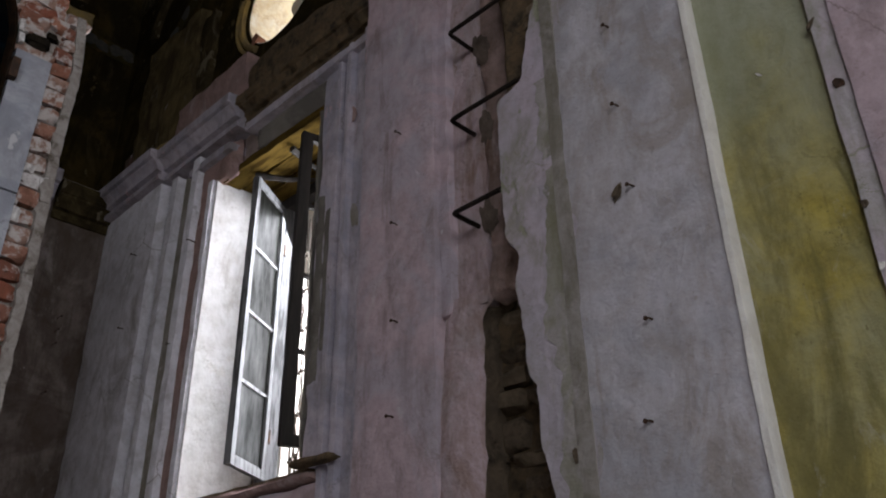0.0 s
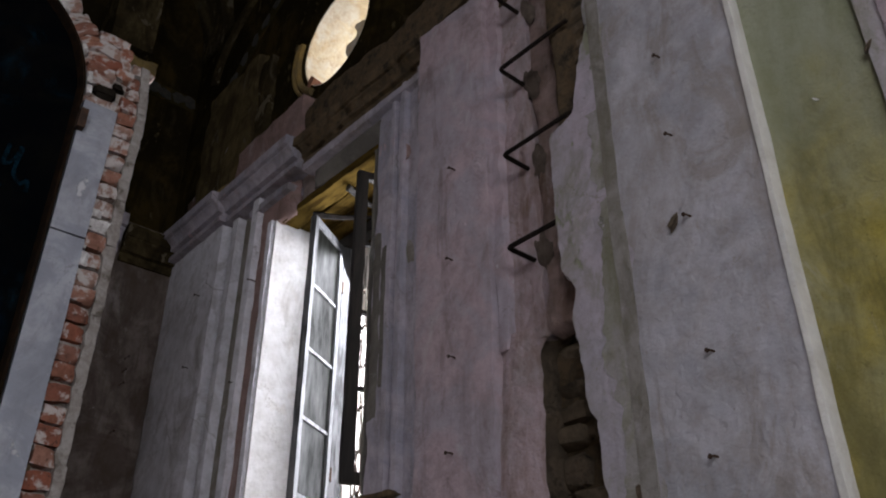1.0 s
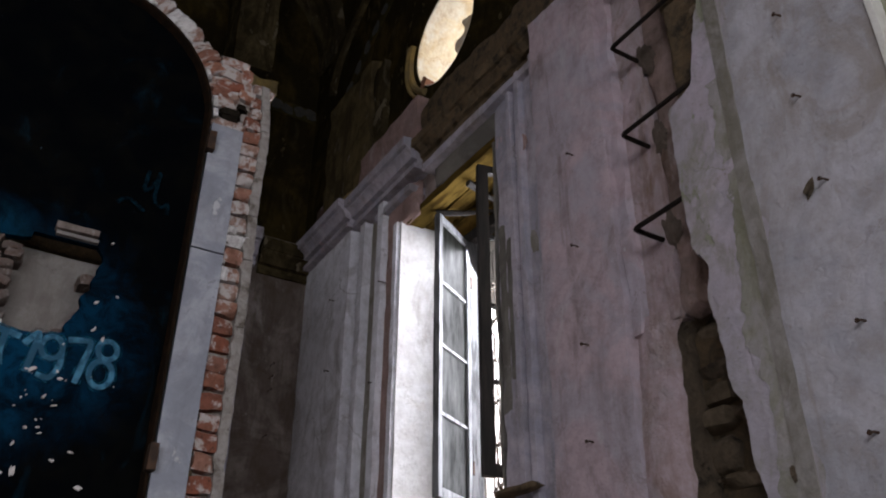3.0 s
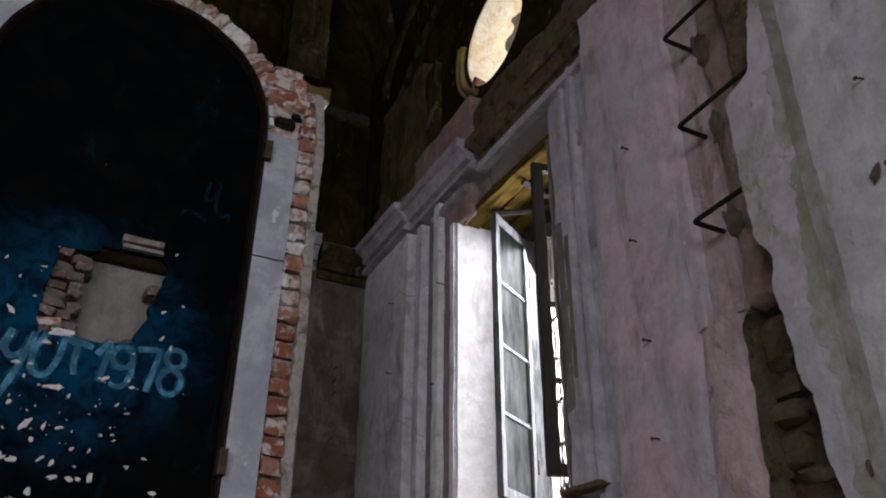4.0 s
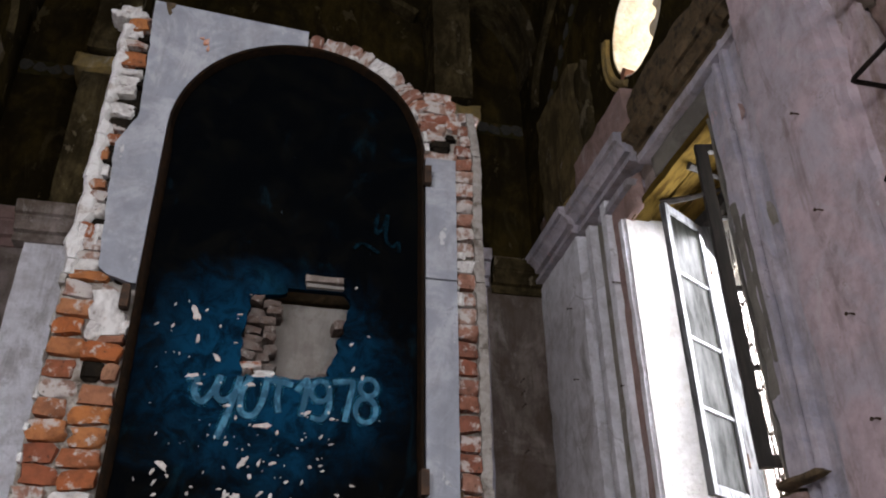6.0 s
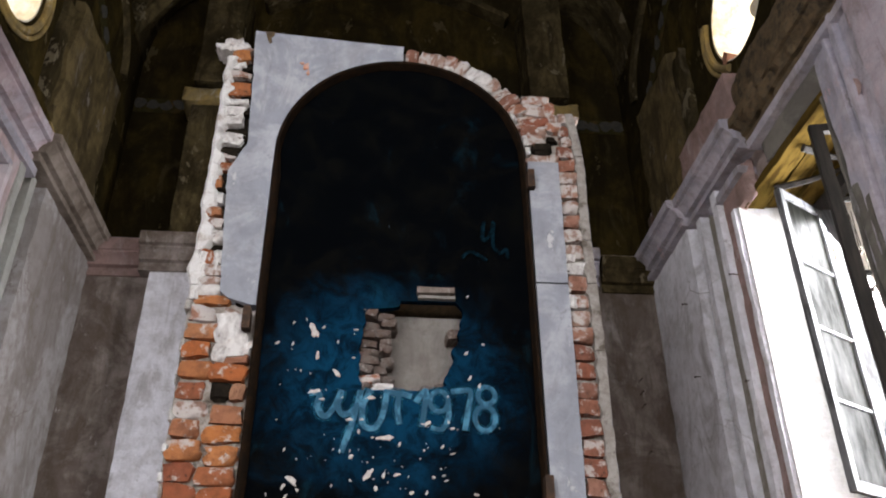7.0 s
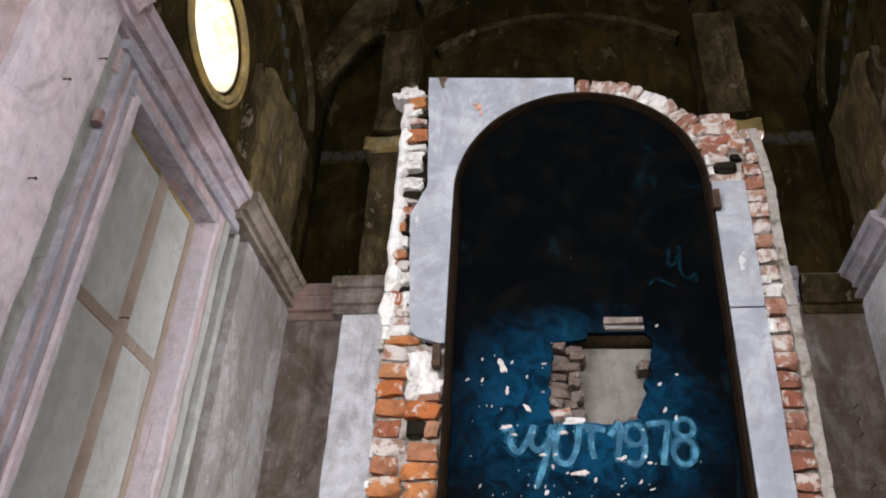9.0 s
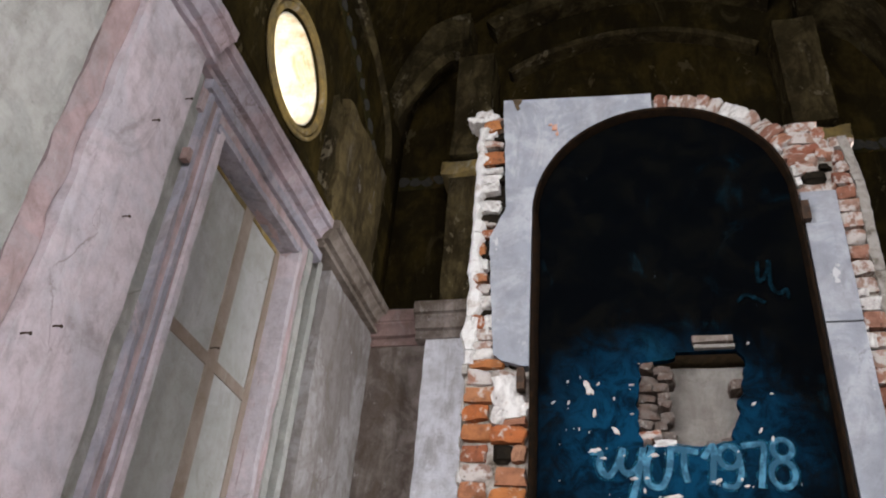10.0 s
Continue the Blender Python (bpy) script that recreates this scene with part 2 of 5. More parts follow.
yt.links.new(mix(yt, ramp(yt, y_sum.outputs[0], 3.2, 4.1), yb.links[0].from_socket, mix(yt, ramp(yt, tex(yt, 0.12, 7, 0.7, (1, 1, 0.4), 8), 0.35, 0.7), (0.33, 0.335, 0.24), (0.25, 0.26, 0.16))), yb)
M_GREEN = plaster("pale_green_plaster", (0.46, 0.39, 0.43), (0.40, 0.365, 0.37), (0.21, 0.21, 0.13), (0.50, 0.46, 0.48), 0.53, 0.60, 0.85, shift=41)
M_WORN = plaster("flaking_lilac_plaster", (0.47, 0.40, 0.455), (0.40, 0.36, 0.40), (0.21, 0.20, 0.13), (0.27, 0.27, 0.19), 0.53, 0.615, 0.85, shift=45)
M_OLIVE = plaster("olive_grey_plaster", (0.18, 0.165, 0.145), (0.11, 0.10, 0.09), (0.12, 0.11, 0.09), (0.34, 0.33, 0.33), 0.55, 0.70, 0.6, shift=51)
M_OLIVEBAND = plaster("olive_stained_edge", (0.28, 0.265, 0.22), (0.34, 0.31, 0.30), (0.17, 0.16, 0.10), (0.42, 0.38, 0.40), 0.52, 0.62, 0.8, shift=47, big_size=0.2)
M_GREYGREEN = plaster("grey_green_plaster", (0.41, 0.395, 0.37), (0.33, 0.325, 0.305), (0.19, 0.175, 0.15), (0.42, 0.39, 0.39), 0.56, 0.68, 0.6, shift=131)
M_CREAM = plaster("cream_limewash", (0.75, 0.72, 0.66), (0.68, 0.66, 0.62), (0.5, 0.45, 0.38), (0.55, 0.5, 0.42), 0.68, 0.74, 0.3, shift=61)
M_OCHRE = plaster("ochre_streaked_limewash", (0.76, 0.73, 0.66), (0.72, 0.63, 0.47), (0.45, 0.28, 0.12), (0.6, 0.5, 0.38), 0.6, 0.68, 0.5, shift=65, big_size=0.25)
M_REVEAL = plaster("grey_white_reveal", (0.70, 0.68, 0.67), (0.62, 0.60, 0.59), (0.34, 0.31, 0.28), (0.50, 0.45, 0.40), 0.60, 0.72, 0.4, shift=63)
M_BLIND = plaster("blind_window_paint", (0.38, 0.375, 0.35), (0.43, 0.42, 0.41), (0.28, 0.26, 0.22), (0.48, 0.47, 0.46), 0.6, 0.75, 0.4, shift=71)
M_BROWNLINE = plaster("brown_painted_line", (0.27, 0.21, 0.17), (0.31, 0.25, 0.21), (0.2, 0.15, 0.1), (0.38, 0.35, 0.32), 0.6, 0.72, 0.4, shift=81)
# plaster above the cornice; the dim light up there is put into its colour
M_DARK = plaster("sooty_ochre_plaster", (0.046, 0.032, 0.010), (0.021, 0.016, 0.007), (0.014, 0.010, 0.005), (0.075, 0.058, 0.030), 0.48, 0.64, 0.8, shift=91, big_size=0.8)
M_BACK = plaster("stained_back_plaster", (0.33, 0.265, 0.245), (0.23, 0.19, 0.17), (0.11, 0.08, 0.06), (0.42, 0.39, 0.39), 0.5, 0.62, 0.7, shift=101)
M_GILD = plaster("ochre_gilded_edge", (0.32, 0.22, 0.07), (0.20, 0.15, 0.07), (0.09, 0.06, 0.03), (0.4, 0.38, 0.34), 0.6, 0.68, 0.5, shift=111)
# rib and upper plaster, darkened in colour for the weak light up there
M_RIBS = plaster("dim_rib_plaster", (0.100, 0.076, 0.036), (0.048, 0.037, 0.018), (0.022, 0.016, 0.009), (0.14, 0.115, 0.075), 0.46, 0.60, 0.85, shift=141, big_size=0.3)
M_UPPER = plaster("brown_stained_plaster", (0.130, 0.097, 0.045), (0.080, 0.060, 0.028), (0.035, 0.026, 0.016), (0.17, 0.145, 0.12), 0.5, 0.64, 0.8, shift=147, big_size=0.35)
M_DARKCORNICE = plaster("sooty_cornice_plaster", (0.25, 0.205, 0.175), (0.18, 0.145, 0.12), (0.09, 0.068, 0.05), (0.30, 0.26, 0.24), 0.52, 0.66, 0.7, shift=231, big_size=0.3)
M_DARKLILAC = plaster("smoked_lilac_plaster", (0.36, 0.335, 0.335), (0.25, 0.225, 0.215), (0.15, 0.12, 0.10), (0.44, 0.42, 0.42), 0.52, 0.66, 0.75, shift=241, big_size=0.5)
M_ROSE = plaster("rose_limewash", (0.50, 0.365, 0.37), (0.44, 0.36, 0.37), (0.24, 0.165, 0.145), (0.56, 0.53, 0.53), 0.56, 0.67, 0.6, shift=251, big_size=0.3)
# olive-brown plaster, darkened to carry shade between the beads and in the crease
M_GROOVE = plaster("olive_brown_groove", (0.22, 0.20, 0.165), (0.30, 0.275, 0.255), (0.13, 0.115, 0.08), (0.40, 0.36, 0.37), 0.52, 0.63, 0.8, shift=261, big_size=0.3)
M_BLUEWASH = plaster("pale_blue_limewash", (0.78, 0.765, 0.82), (0.68, 0.665, 0.71), (0.28, 0.255, 0.25), (0.53, 0.47, 0.48), 0.58, 0.70, 0.6, shift=151)
M_CHASE = plaster("rust_stained_plaster", (0.46, 0.36, 0.38), (0.40, 0.335, 0.345), (0.19, 0.115, 0.075), (0.47, 0.42, 0.43), 0.54, 0.69, 0.85, shift=161, relief=2.2, big_size=0.3)
M_RUST = plaster("rust_brown_plaster", (0.33, 0.235, 0.21), (0.25, 0.185, 0.165), (0.13, 0.08, 0.05), (0.40, 0.33, 0.32), 0.52, 0.68, 0.85, shift=165, relief=2.4, big_size=0.2)
M_CEMENT = plaster("dark_cement", (0.11, 0.085, 0.066), (0.16, 0.125, 0.10), (0.05, 0.035, 0.027), (0.22, 0.17, 0.15), 0.55, 0.68, 0.6, shift=167, big_size=0.1)
M_PINKBROWN = plaster("brown_pink_plaster", (0.34, 0.225, 0.205), (0.27, 0.185, 0.17), (0.15, 0.10, 0.08), (0.40, 0.35, 0.35), 0.55, 0.68, 0.6, shift=171)
# stained plaster; light falling off behind the altar is put into its colour
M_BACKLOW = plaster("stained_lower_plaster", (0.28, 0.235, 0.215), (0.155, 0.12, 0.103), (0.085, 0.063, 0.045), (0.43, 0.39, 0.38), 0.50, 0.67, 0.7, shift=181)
M_HOLEBACK = plaster("grey_brown_plaster", (0.24, 0.22, 0.20), (0.19, 0.175, 0.16), (0.12, 0.10, 0.085), (0.28, 0.26, 0.24), 0.6, 0.72, 0.5, shift=191, big_size=0.2)
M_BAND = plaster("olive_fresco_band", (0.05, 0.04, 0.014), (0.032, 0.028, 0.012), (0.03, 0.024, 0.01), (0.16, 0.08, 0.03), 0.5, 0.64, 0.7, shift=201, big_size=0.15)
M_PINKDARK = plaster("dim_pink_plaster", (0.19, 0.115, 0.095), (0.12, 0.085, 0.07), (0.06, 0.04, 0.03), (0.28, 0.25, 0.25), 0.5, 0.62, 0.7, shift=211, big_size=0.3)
M_PALEPINK = plaster("pale_pink_limewash", (0.62, 0.53, 0.56), (0.54, 0.49, 0.525), (0.27, 0.22, 0.21), (0.60, 0.57, 0.58), 0.58, 0.68, 0.5, shift=221)
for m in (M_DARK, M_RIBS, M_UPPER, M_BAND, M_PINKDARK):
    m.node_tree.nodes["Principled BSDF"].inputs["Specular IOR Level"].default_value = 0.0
M_ORANGE = simple("orange_paint_splash", (0.50, 0.22, 0.13), (0.50, 0.34, 0.28), 0.8, 0, 0.02)
M_RUBBLE = rubble("bare_stone_rubble", (0.16, 0.12, 0.08), (0.11, 0.085, 0.06), (0.045, 0.035, 0.025))
M_STONE = rubble("rough_field_stone", (0.16, 0.12, 0.08), (0.105, 0.08, 0.052), (0.06, 0.045, 0.03), 0.07, 0.03)
M_BROKEN = rubble("broken_brown_core", (0.13, 0.09, 0.05), (0.075, 0.055, 0.035), (0.03, 0.025, 0.018), 0.06, 0.04)
M_MORTAR = rubble("lime_mortar", (0.52, 0.49, 0.46), (0.36, 0.32, 0.28), (0.09, 0.065, 0.045), 0.04, 0.03)
M_JOINT = rubble("dirty_lime_joint", (0.40, 0.36, 0.32), (0.22, 0.18, 0.15), (0.06, 0.045, 0.03), 0.05, 0.04)
M_LIP = rubble("grey_lime_lip", (0.34, 0.31, 0.28), (0.24, 0.21, 0.185), (0.10, 0.08, 0.06), 0.05, 0.03)
M_WHITE = rubble("white_lime_lumps", (0.76, 0.74, 0.72), (0.66, 0.63, 0.60), (0.42, 0.35, 0.3), 0.04, 0.012)
M_BRICK = brick_material("old_red_brick", [(0.38, 0.115, 0.035), (0.24, 0.075, 0.04), (0.42, 0.16, 0.05), (0.29, 0.13, 0.08), (0.40, 0.14, 0.04), (0.32, 0.18, 0.12)], (0.45, 0.38, 0.34), 0.57)
M_BRICK_DULL = brick_material("dull_red_brick", [(0.25, 0.085, 0.05), (0.19, 0.075, 0.05), (0.29, 0.12, 0.075), (0.22, 0.10, 0.07), (0.30, 0.15, 0.105)], (0.42, 0.36, 0.33), 0.545)
M_BRICK_PALE = brick_material("dusty_brick", [(0.33, 0.17, 0.12), (0.30, 0.20, 0.16), (0.36, 0.15, 0.09)], (0.45, 0.40, 0.37), 0.47)
M_LUMP = brick_material("broken_lime", [(0.74, 0.72, 0.70), (0.62, 0.59, 0.56), (0.78, 0.76, 0.74)], (0.50, 0.42, 0.37), 0.60)
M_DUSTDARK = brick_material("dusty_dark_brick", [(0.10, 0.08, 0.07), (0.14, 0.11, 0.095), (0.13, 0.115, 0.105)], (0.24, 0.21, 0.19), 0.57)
M_MARBLE = plaster("grey_stucco_marble", (0.385, 0.39, 0.42), (0.275, 0.285, 0.32), (0.19, 0.185, 0.20), (0.48, 0.47, 0.48), 0.56, 0.64, 0.55, shift=121, relief=0.5, big_size=0.22)
M_IRON = simple("rusty_iron", (0.045, 0.03, 0.022), (0.09, 0.05, 0.03), 0.75, 0.5)
M_RUNG = simple("black_forged_iron", (0.014, 0.011, 0.010), (0.028, 0.019, 0.014), 0.8, 0.2, spec=0.15)
M_RIM = simple("dark_brown_frame", (0.010, 0.007, 0.005), (0.020, 0.011, 0.006), 0.9, 0.0, spec=0.02)
M_WOODGREY = simple("weathered_painted_wood", (0.12, 0.12, 0.125), (0.035, 0.035, 0.036), 0.75, 0, 0.03, 0.002, (1, 1, 0.15))
# weathered wood; the shade of the backlit leaf is put into its colour
M_WOODDARK = simple("dark_weathered_wood", (0.014, 0.012, 0.011), (0.028, 0.023, 0.020), 0.8, 0, 0.03, 0.003, (1, 1, 0.12))
M_LINTEL = simple("ochre_lintel_plank", (0.085, 0.055, 0.014), (0.028, 0.017, 0.005), 0.95, 0, 0.05, 0.006, (1, 0.2, 1), spec=0.0)
M_STONEFLOOR = simple("stone_floor", (0.25, 0.23, 0.2), (0.18, 0.165, 0.15), 0.85, 0, 0.2, 0.004)
M_GROUND = simple("grassy_ground", (0.08, 0.10, 0.04), (0.12, 0.11, 0.06), 0.95, 0, 0.4, 0.02)
M_TWIG = simple("twig_bark", (0.05, 0.04, 0.03), (0.09, 0.075, 0.06), 0.9, 0)
# near-black paint for the shade of gaps that are modelled solid
M_HOLLOW_SHADE = simple("sooty_hollow", (0.012, 0.010, 0.008), (0.022, 0.017, 0.012), 0.98, 0, 0.03, 0.01, spec=0.0)
M_FLAKE = simple("bare_plaster_fleck", (0.52, 0.48, 0.45), (0.38, 0.33, 0.30), 0.9, 0, 0.02, 0.002)
M_GRAFFITI = simple("blue_spray_paint", (0.055, 0.175, 0.26), (0.014, 0.065, 0.11), 0.8, 0, 0.045, 0.0, cut=(0.38, 0.56))
M_FAINT = simple("faint_blue_spray", (0.004, 0.016, 0.025), (0.002, 0.005, 0.007), 0.9, 0, 0.03, 0.0, cut=(0.35, 0.6), spec=0.0)


def mist_paint():
    """Thin overspray that lets the panel show through."""
    m, t, p = nodes_for("thin_blue_overspray")
    p.inputs["Base Color"].default_value = (0.012, 0.085, 0.15, 1)
    p.inputs["Roughness"].default_value = 0.9
    p.inputs["Specular IOR Level"].default_value = 0.0
    clear = t.nodes.new("ShaderNodeBsdfTransparent")
    ms = t.nodes.new("ShaderNodeMixShader")
    r = ramp(t, tex(t, 0.035, 7, 0.7, shift=5), 0.42, 0.72)
    t.links.new(r, ms.inputs[0])
    t.links.new(clear.outputs[0], ms.inputs[1])
    t.links.new(p.outputs[0], ms.inputs[2])
    t.links.new(ms.outputs[0], t.nodes["Material Output"].inputs["Surface"])
    return m


M_MIST = mist_paint()
M_OUTLINE = simple("fresco_dark_motif", (0.035, 0.035, 0.03), (0.06, 0.05, 0.04), 0.9, 0)


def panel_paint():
    """Painted altar panel: night-blue low down, near-black further out, with scuffs."""
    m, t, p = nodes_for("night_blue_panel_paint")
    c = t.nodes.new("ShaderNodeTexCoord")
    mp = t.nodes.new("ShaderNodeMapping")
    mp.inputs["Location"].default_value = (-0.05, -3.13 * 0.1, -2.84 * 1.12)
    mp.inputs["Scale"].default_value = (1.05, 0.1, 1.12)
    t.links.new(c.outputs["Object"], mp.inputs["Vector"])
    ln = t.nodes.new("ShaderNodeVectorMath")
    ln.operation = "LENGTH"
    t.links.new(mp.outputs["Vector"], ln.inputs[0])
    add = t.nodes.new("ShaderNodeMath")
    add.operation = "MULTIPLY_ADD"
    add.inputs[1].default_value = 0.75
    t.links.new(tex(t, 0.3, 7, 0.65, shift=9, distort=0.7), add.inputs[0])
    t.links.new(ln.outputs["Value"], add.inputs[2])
    blue_area = ramp(t, add.outputs[0], 1.04, 0.50)
    col = mix(t, blue_area, mix(t, ramp(t, tex(t, 0.16, 8, 0.7, shift=15, distort=0.6), 0.42, 0.70), (0.0015, 0.0019, 0.0025), (0.0036, 0.0036, 0.0032)), mix(t, ramp(t, tex(t, 0.11, 9, 0.72, shift=17, distort=0.9), 0.40, 0.64), (0.0038, 0.034, 0.072), (0.0020, 0.0075, 0.0145)))
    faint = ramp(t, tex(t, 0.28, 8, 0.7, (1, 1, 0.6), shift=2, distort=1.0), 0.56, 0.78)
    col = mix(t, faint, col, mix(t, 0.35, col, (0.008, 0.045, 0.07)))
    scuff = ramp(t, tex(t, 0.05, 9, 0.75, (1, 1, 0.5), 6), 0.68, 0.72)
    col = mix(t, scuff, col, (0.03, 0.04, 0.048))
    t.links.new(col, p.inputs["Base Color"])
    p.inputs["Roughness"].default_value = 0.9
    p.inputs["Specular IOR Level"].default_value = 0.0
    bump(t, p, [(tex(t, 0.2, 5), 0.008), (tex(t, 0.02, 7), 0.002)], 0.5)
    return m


M_PANEL = panel_paint()


def dirty_glass():
    m, t, p = nodes_for("dusty_window_glass")
    p.inputs["Base Color"].default_value = (0.008, 0.008, 0.006, 1)
    p.inputs["Roughness"].default_value = 0.45
    p.inputs["Specular IOR Level"].default_value = 0.12
    tr = t.nodes.new("ShaderNodeBsdfTransparent")
    tr.inputs["Color"].default_value = (0.0035, 0.0034, 0.0026, 1)
    ms = t.nodes.new("ShaderNodeMixShader")
    dirt = t.nodes.new("ShaderNodeMapRange")
    dirt.inputs["From Min"].default_value, dirt.inputs["From Max"].default_value = 0.35, 0.7
    dirt.inputs["To Min"].default_value, dirt.inputs["To Max"].default_value = 0.85, 0.05
    t.links.new(tex(t, 0.10, 8, 0.7, (1, 1, 0.22), shift=3), dirt.inputs["Value"])
    t.links.new(dirt.outputs["Result"], ms.inputs[0])
    t.links.new(p.outputs[0], ms.inputs[1])
    t.links.new(tr.outputs[0], ms.inputs[2])
    t.links.new(ms.outputs[0], t.nodes["Material Output"].inputs["Surface"])
    return m


M_GLASS = dirty_glass()

# ---- structure ----
W = 2.2           # half width of the chancel at its pilasters
CORE = 2.32       # plane of the wall behind them
OUT = 3.02        # outer face
BACK = 5.77       # east end
TOP = 7.4         # springing of the vault
OC_Y, OC_Z, OC_R = 3.82, 5.92, 0.40

ground = finish(rows_plate(bmesh.new(), [(-0.12, -60, 60), (-0.02, -60, 60)], -60, 60), "ground", M_GROUND, None)
tagged(ground, "grassy ground outside the ruined church", "ground", kind="structure")
floor = finish(solid(bmesh.new(), (-4.2, -8, -0.02), (4.2, 7, 0.0), 0.5, 0.004, 0), "floor", M_STONEFLOOR)
tagged(floor, "worn stone floor of the ruined church", "floor", kind="structure")


def mirrored(lo, hi, sx):
    return (sx * lo[0], lo[1], lo[2]), (sx * hi[0], hi[1], hi[2])


def oculus_wall(bm, sx, y0, y1, z0, z1, d0, d1, n=48):
    """Wall panel with a round hole through it."""
    def rim(a):
        c, s = math.cos(a), math.sin(a)
        return OC_Y + OC_R * c * (1 + 0.03 * wob((c, s, 0), 0.5, 3)), OC_Z + OC_R * s * (1 + 0.03 * wob((s, c, 0), 0.5, 5))

    def border(a):
        c, s = math.cos(a), math.sin(a)
        k = min((y1 - OC_Y) / c if c > 1e-6 else 1e9, (y0 - OC_Y) / c if c < -1e-6 else 1e9,
                (z1 - OC_Z) / s if s > 1e-6 else 1e9, (z0 - OC_Z) / s if s < -1e-6 else 1e9)
        return OC_Y + k * c, OC_Z + k * s

    angles = sorted({round(2 * math.pi * i / n, 5) for i in range(n)}
                    | {round(math.atan2(z - OC_Z, y - OC_Y) % (2 * math.pi), 5) for y in (y0, y1) for z in (z0, z1)})
    rings = []
    for a in angles:
        (ry, rz), (by, bz) = rim(a), border(a)
        rings.append([bm.verts.new((sx * d, y, z)) for d, y, z in ((d0, ry, rz), (d0, by, bz), (d1, by, bz), (d1, ry, rz))])
    for a, b in zip(rings, rings[1:] + rings[:1]):
        for i in range(4):
            j = (i + 1) % 4
            bm.faces.new((a[i], b[i], b[j], a[j]))
    return bm


CORNICE = [(-0.14, 4.80), (0.030, 4.80), (0.032, 4.832), (0.010, 4.838), (0.010, 4.868), (0.048, 4.874), (0.052, 4.902), (0.070, 4.925), (0.088, 4.938), (0.088, 4.948), (0.116, 4.952), (0.118, 5.015), (-0.14, 5.06)]


def side_wall(sx):
    """One long wall of the chancel; the window goes through the eastern one, the western one is blind."""
    east = sx > 0
    wall = empty("wall_east" if east else "wall_west",
                 "pink and grey limewashed church wall with " + ("an open arched-over window niche" if east else "a blind painted window"), "wall", kind="structure")

    def strip(name, d, y0, y1, z0, z1, mat, depth=None, label="", **kw):
        lo, hi = mirrored((d, y0, z0), (depth or CORE + 0.02, y1, z1), sx)
        return box_part(name, lo, hi, mat, wall, label, seed=sx * 3 + y0, **kw)

    win0, win1, sill, head = (3.17, 4.24, 2.47, 4.50) if east else (3.06, 4.18, 2.3, 4.57)
    # masonry behind
    if east:
        strip("masonry", CORE, 0.2, 1.5, 0, 5.3, M_BACK, OUT, step=0.25)
        strip("masonry", CORE, 2.12, win0, 0, 5.3, M_BACK, OUT, step=0.25)
        strip("masonry", CORE, 1.5, 2.12, 2.98, 5.3, M_BACK, OUT, step=0.25)
    else:
        strip("masonry", CORE, 0.2, win0, 0, 5.3, M_BACK, OUT, step=0.25)
    strip("masonry", CORE, win1, BACK + 0.5, 0, 5.3, M_BACK, OUT, step=0.25)
    strip("masonry", CORE, win0, win1, 0, sill, M_BACK, OUT, step=0.25)
    strip("masonry", CORE, win0, win1, head + (0.06 if east else 0.01), 5.3, M_BACK, OUT, step=0.25)
    if not east:
        strip("masonry", 2.328, win0, win1, sill, head + 0.01, M_BLIND, OUT, step=0.12)
    part("upper_wall", oculus_wall(bmesh.new(), sx, 1.6, BACK + 0.5, 5.3, TOP, CORE, 2.86), M_DARK, wall, "ochre plaster coloured for dim light, with a round opening")
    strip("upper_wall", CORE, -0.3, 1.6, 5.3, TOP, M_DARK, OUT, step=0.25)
    # limewashed sleeve of the oculus
    bm = bmesh.new()
    sweep(bm, lambda a: [(sx * d, OC_Y + q * math.cos(a), OC_Z + q * math.sin(a)) for q, d in ((OC_R - 0.012, CORE + 0.01), (OC_R - 0.012, 2.855), (OC_R + 0.03, 2.855), (OC_R + 0.03, CORE + 0.01))],
          np.linspace(0, 2 * math.pi, 49), 0.006, sx, False)
    part("oculus_reveal", bm, M_OCHRE, wall, "cream limewashed round reveal")
    # ring of the oculus
    bm = bmesh.new()
    for r, rr, d, amp in ((OC_R + 0.05, 0.028, 0.0, 0.0), (OC_R + 0.10, 0.016, 0.01, 0.0)):
        start, end = (0.0, 2 * math.pi) if not east else (math.radians(-60), math.radians(24))
        tube(bm, [(sx * (CORE - 0.01 - d), OC_Y + r * math.cos(a), OC_Z + r * math.sin(a)) for a in np.linspace(start, end, 48)], rr, 8)
    part("oculus_moulding", bm, M_GILD, wall, "ochre gilded round moulding" + (", half broken away" if east else ""))
    if east:
        part("oculus_fragment", sweep(bmesh.new(), lambda a: [(CORE + d, OC_Y + q * math.cos(a), OC_Z + q * math.sin(a)) for q, d in ((OC_R - 0.09 - 0.07 * math.sin(5 * a) ** 2, 0.02), (OC_R + 0.02, 0.02), (OC_R + 0.02, 0.30), (OC_R - 0.07, 0.30))],
                                      np.linspace(math.radians(196), math.radians(244), 18), 0.012, 5), M_OCHRE, wall, "ochre-stained plaster left in the round reveal")
        part("oculus_fragment", sweep(bmesh.new(), lambda a: [(CORE + d, OC_Y + q * math.cos(a), OC_Z + q * math.sin(a)) for q, d in ((OC_R - 0.06, 0.0), (OC_R + 0.02, 0.0), (OC_R + 0.02, 0.10), (OC_R - 0.05, 0.10))],
                                      np.linspace(math.radians(312), math.radians(324), 6), 0.012, 6), M_BRICK_PALE, wall, "broken brick end in the round reveal")
    # pilaster strips, from the corner towards the nave
    p0 = 4.93 if east else 4.75
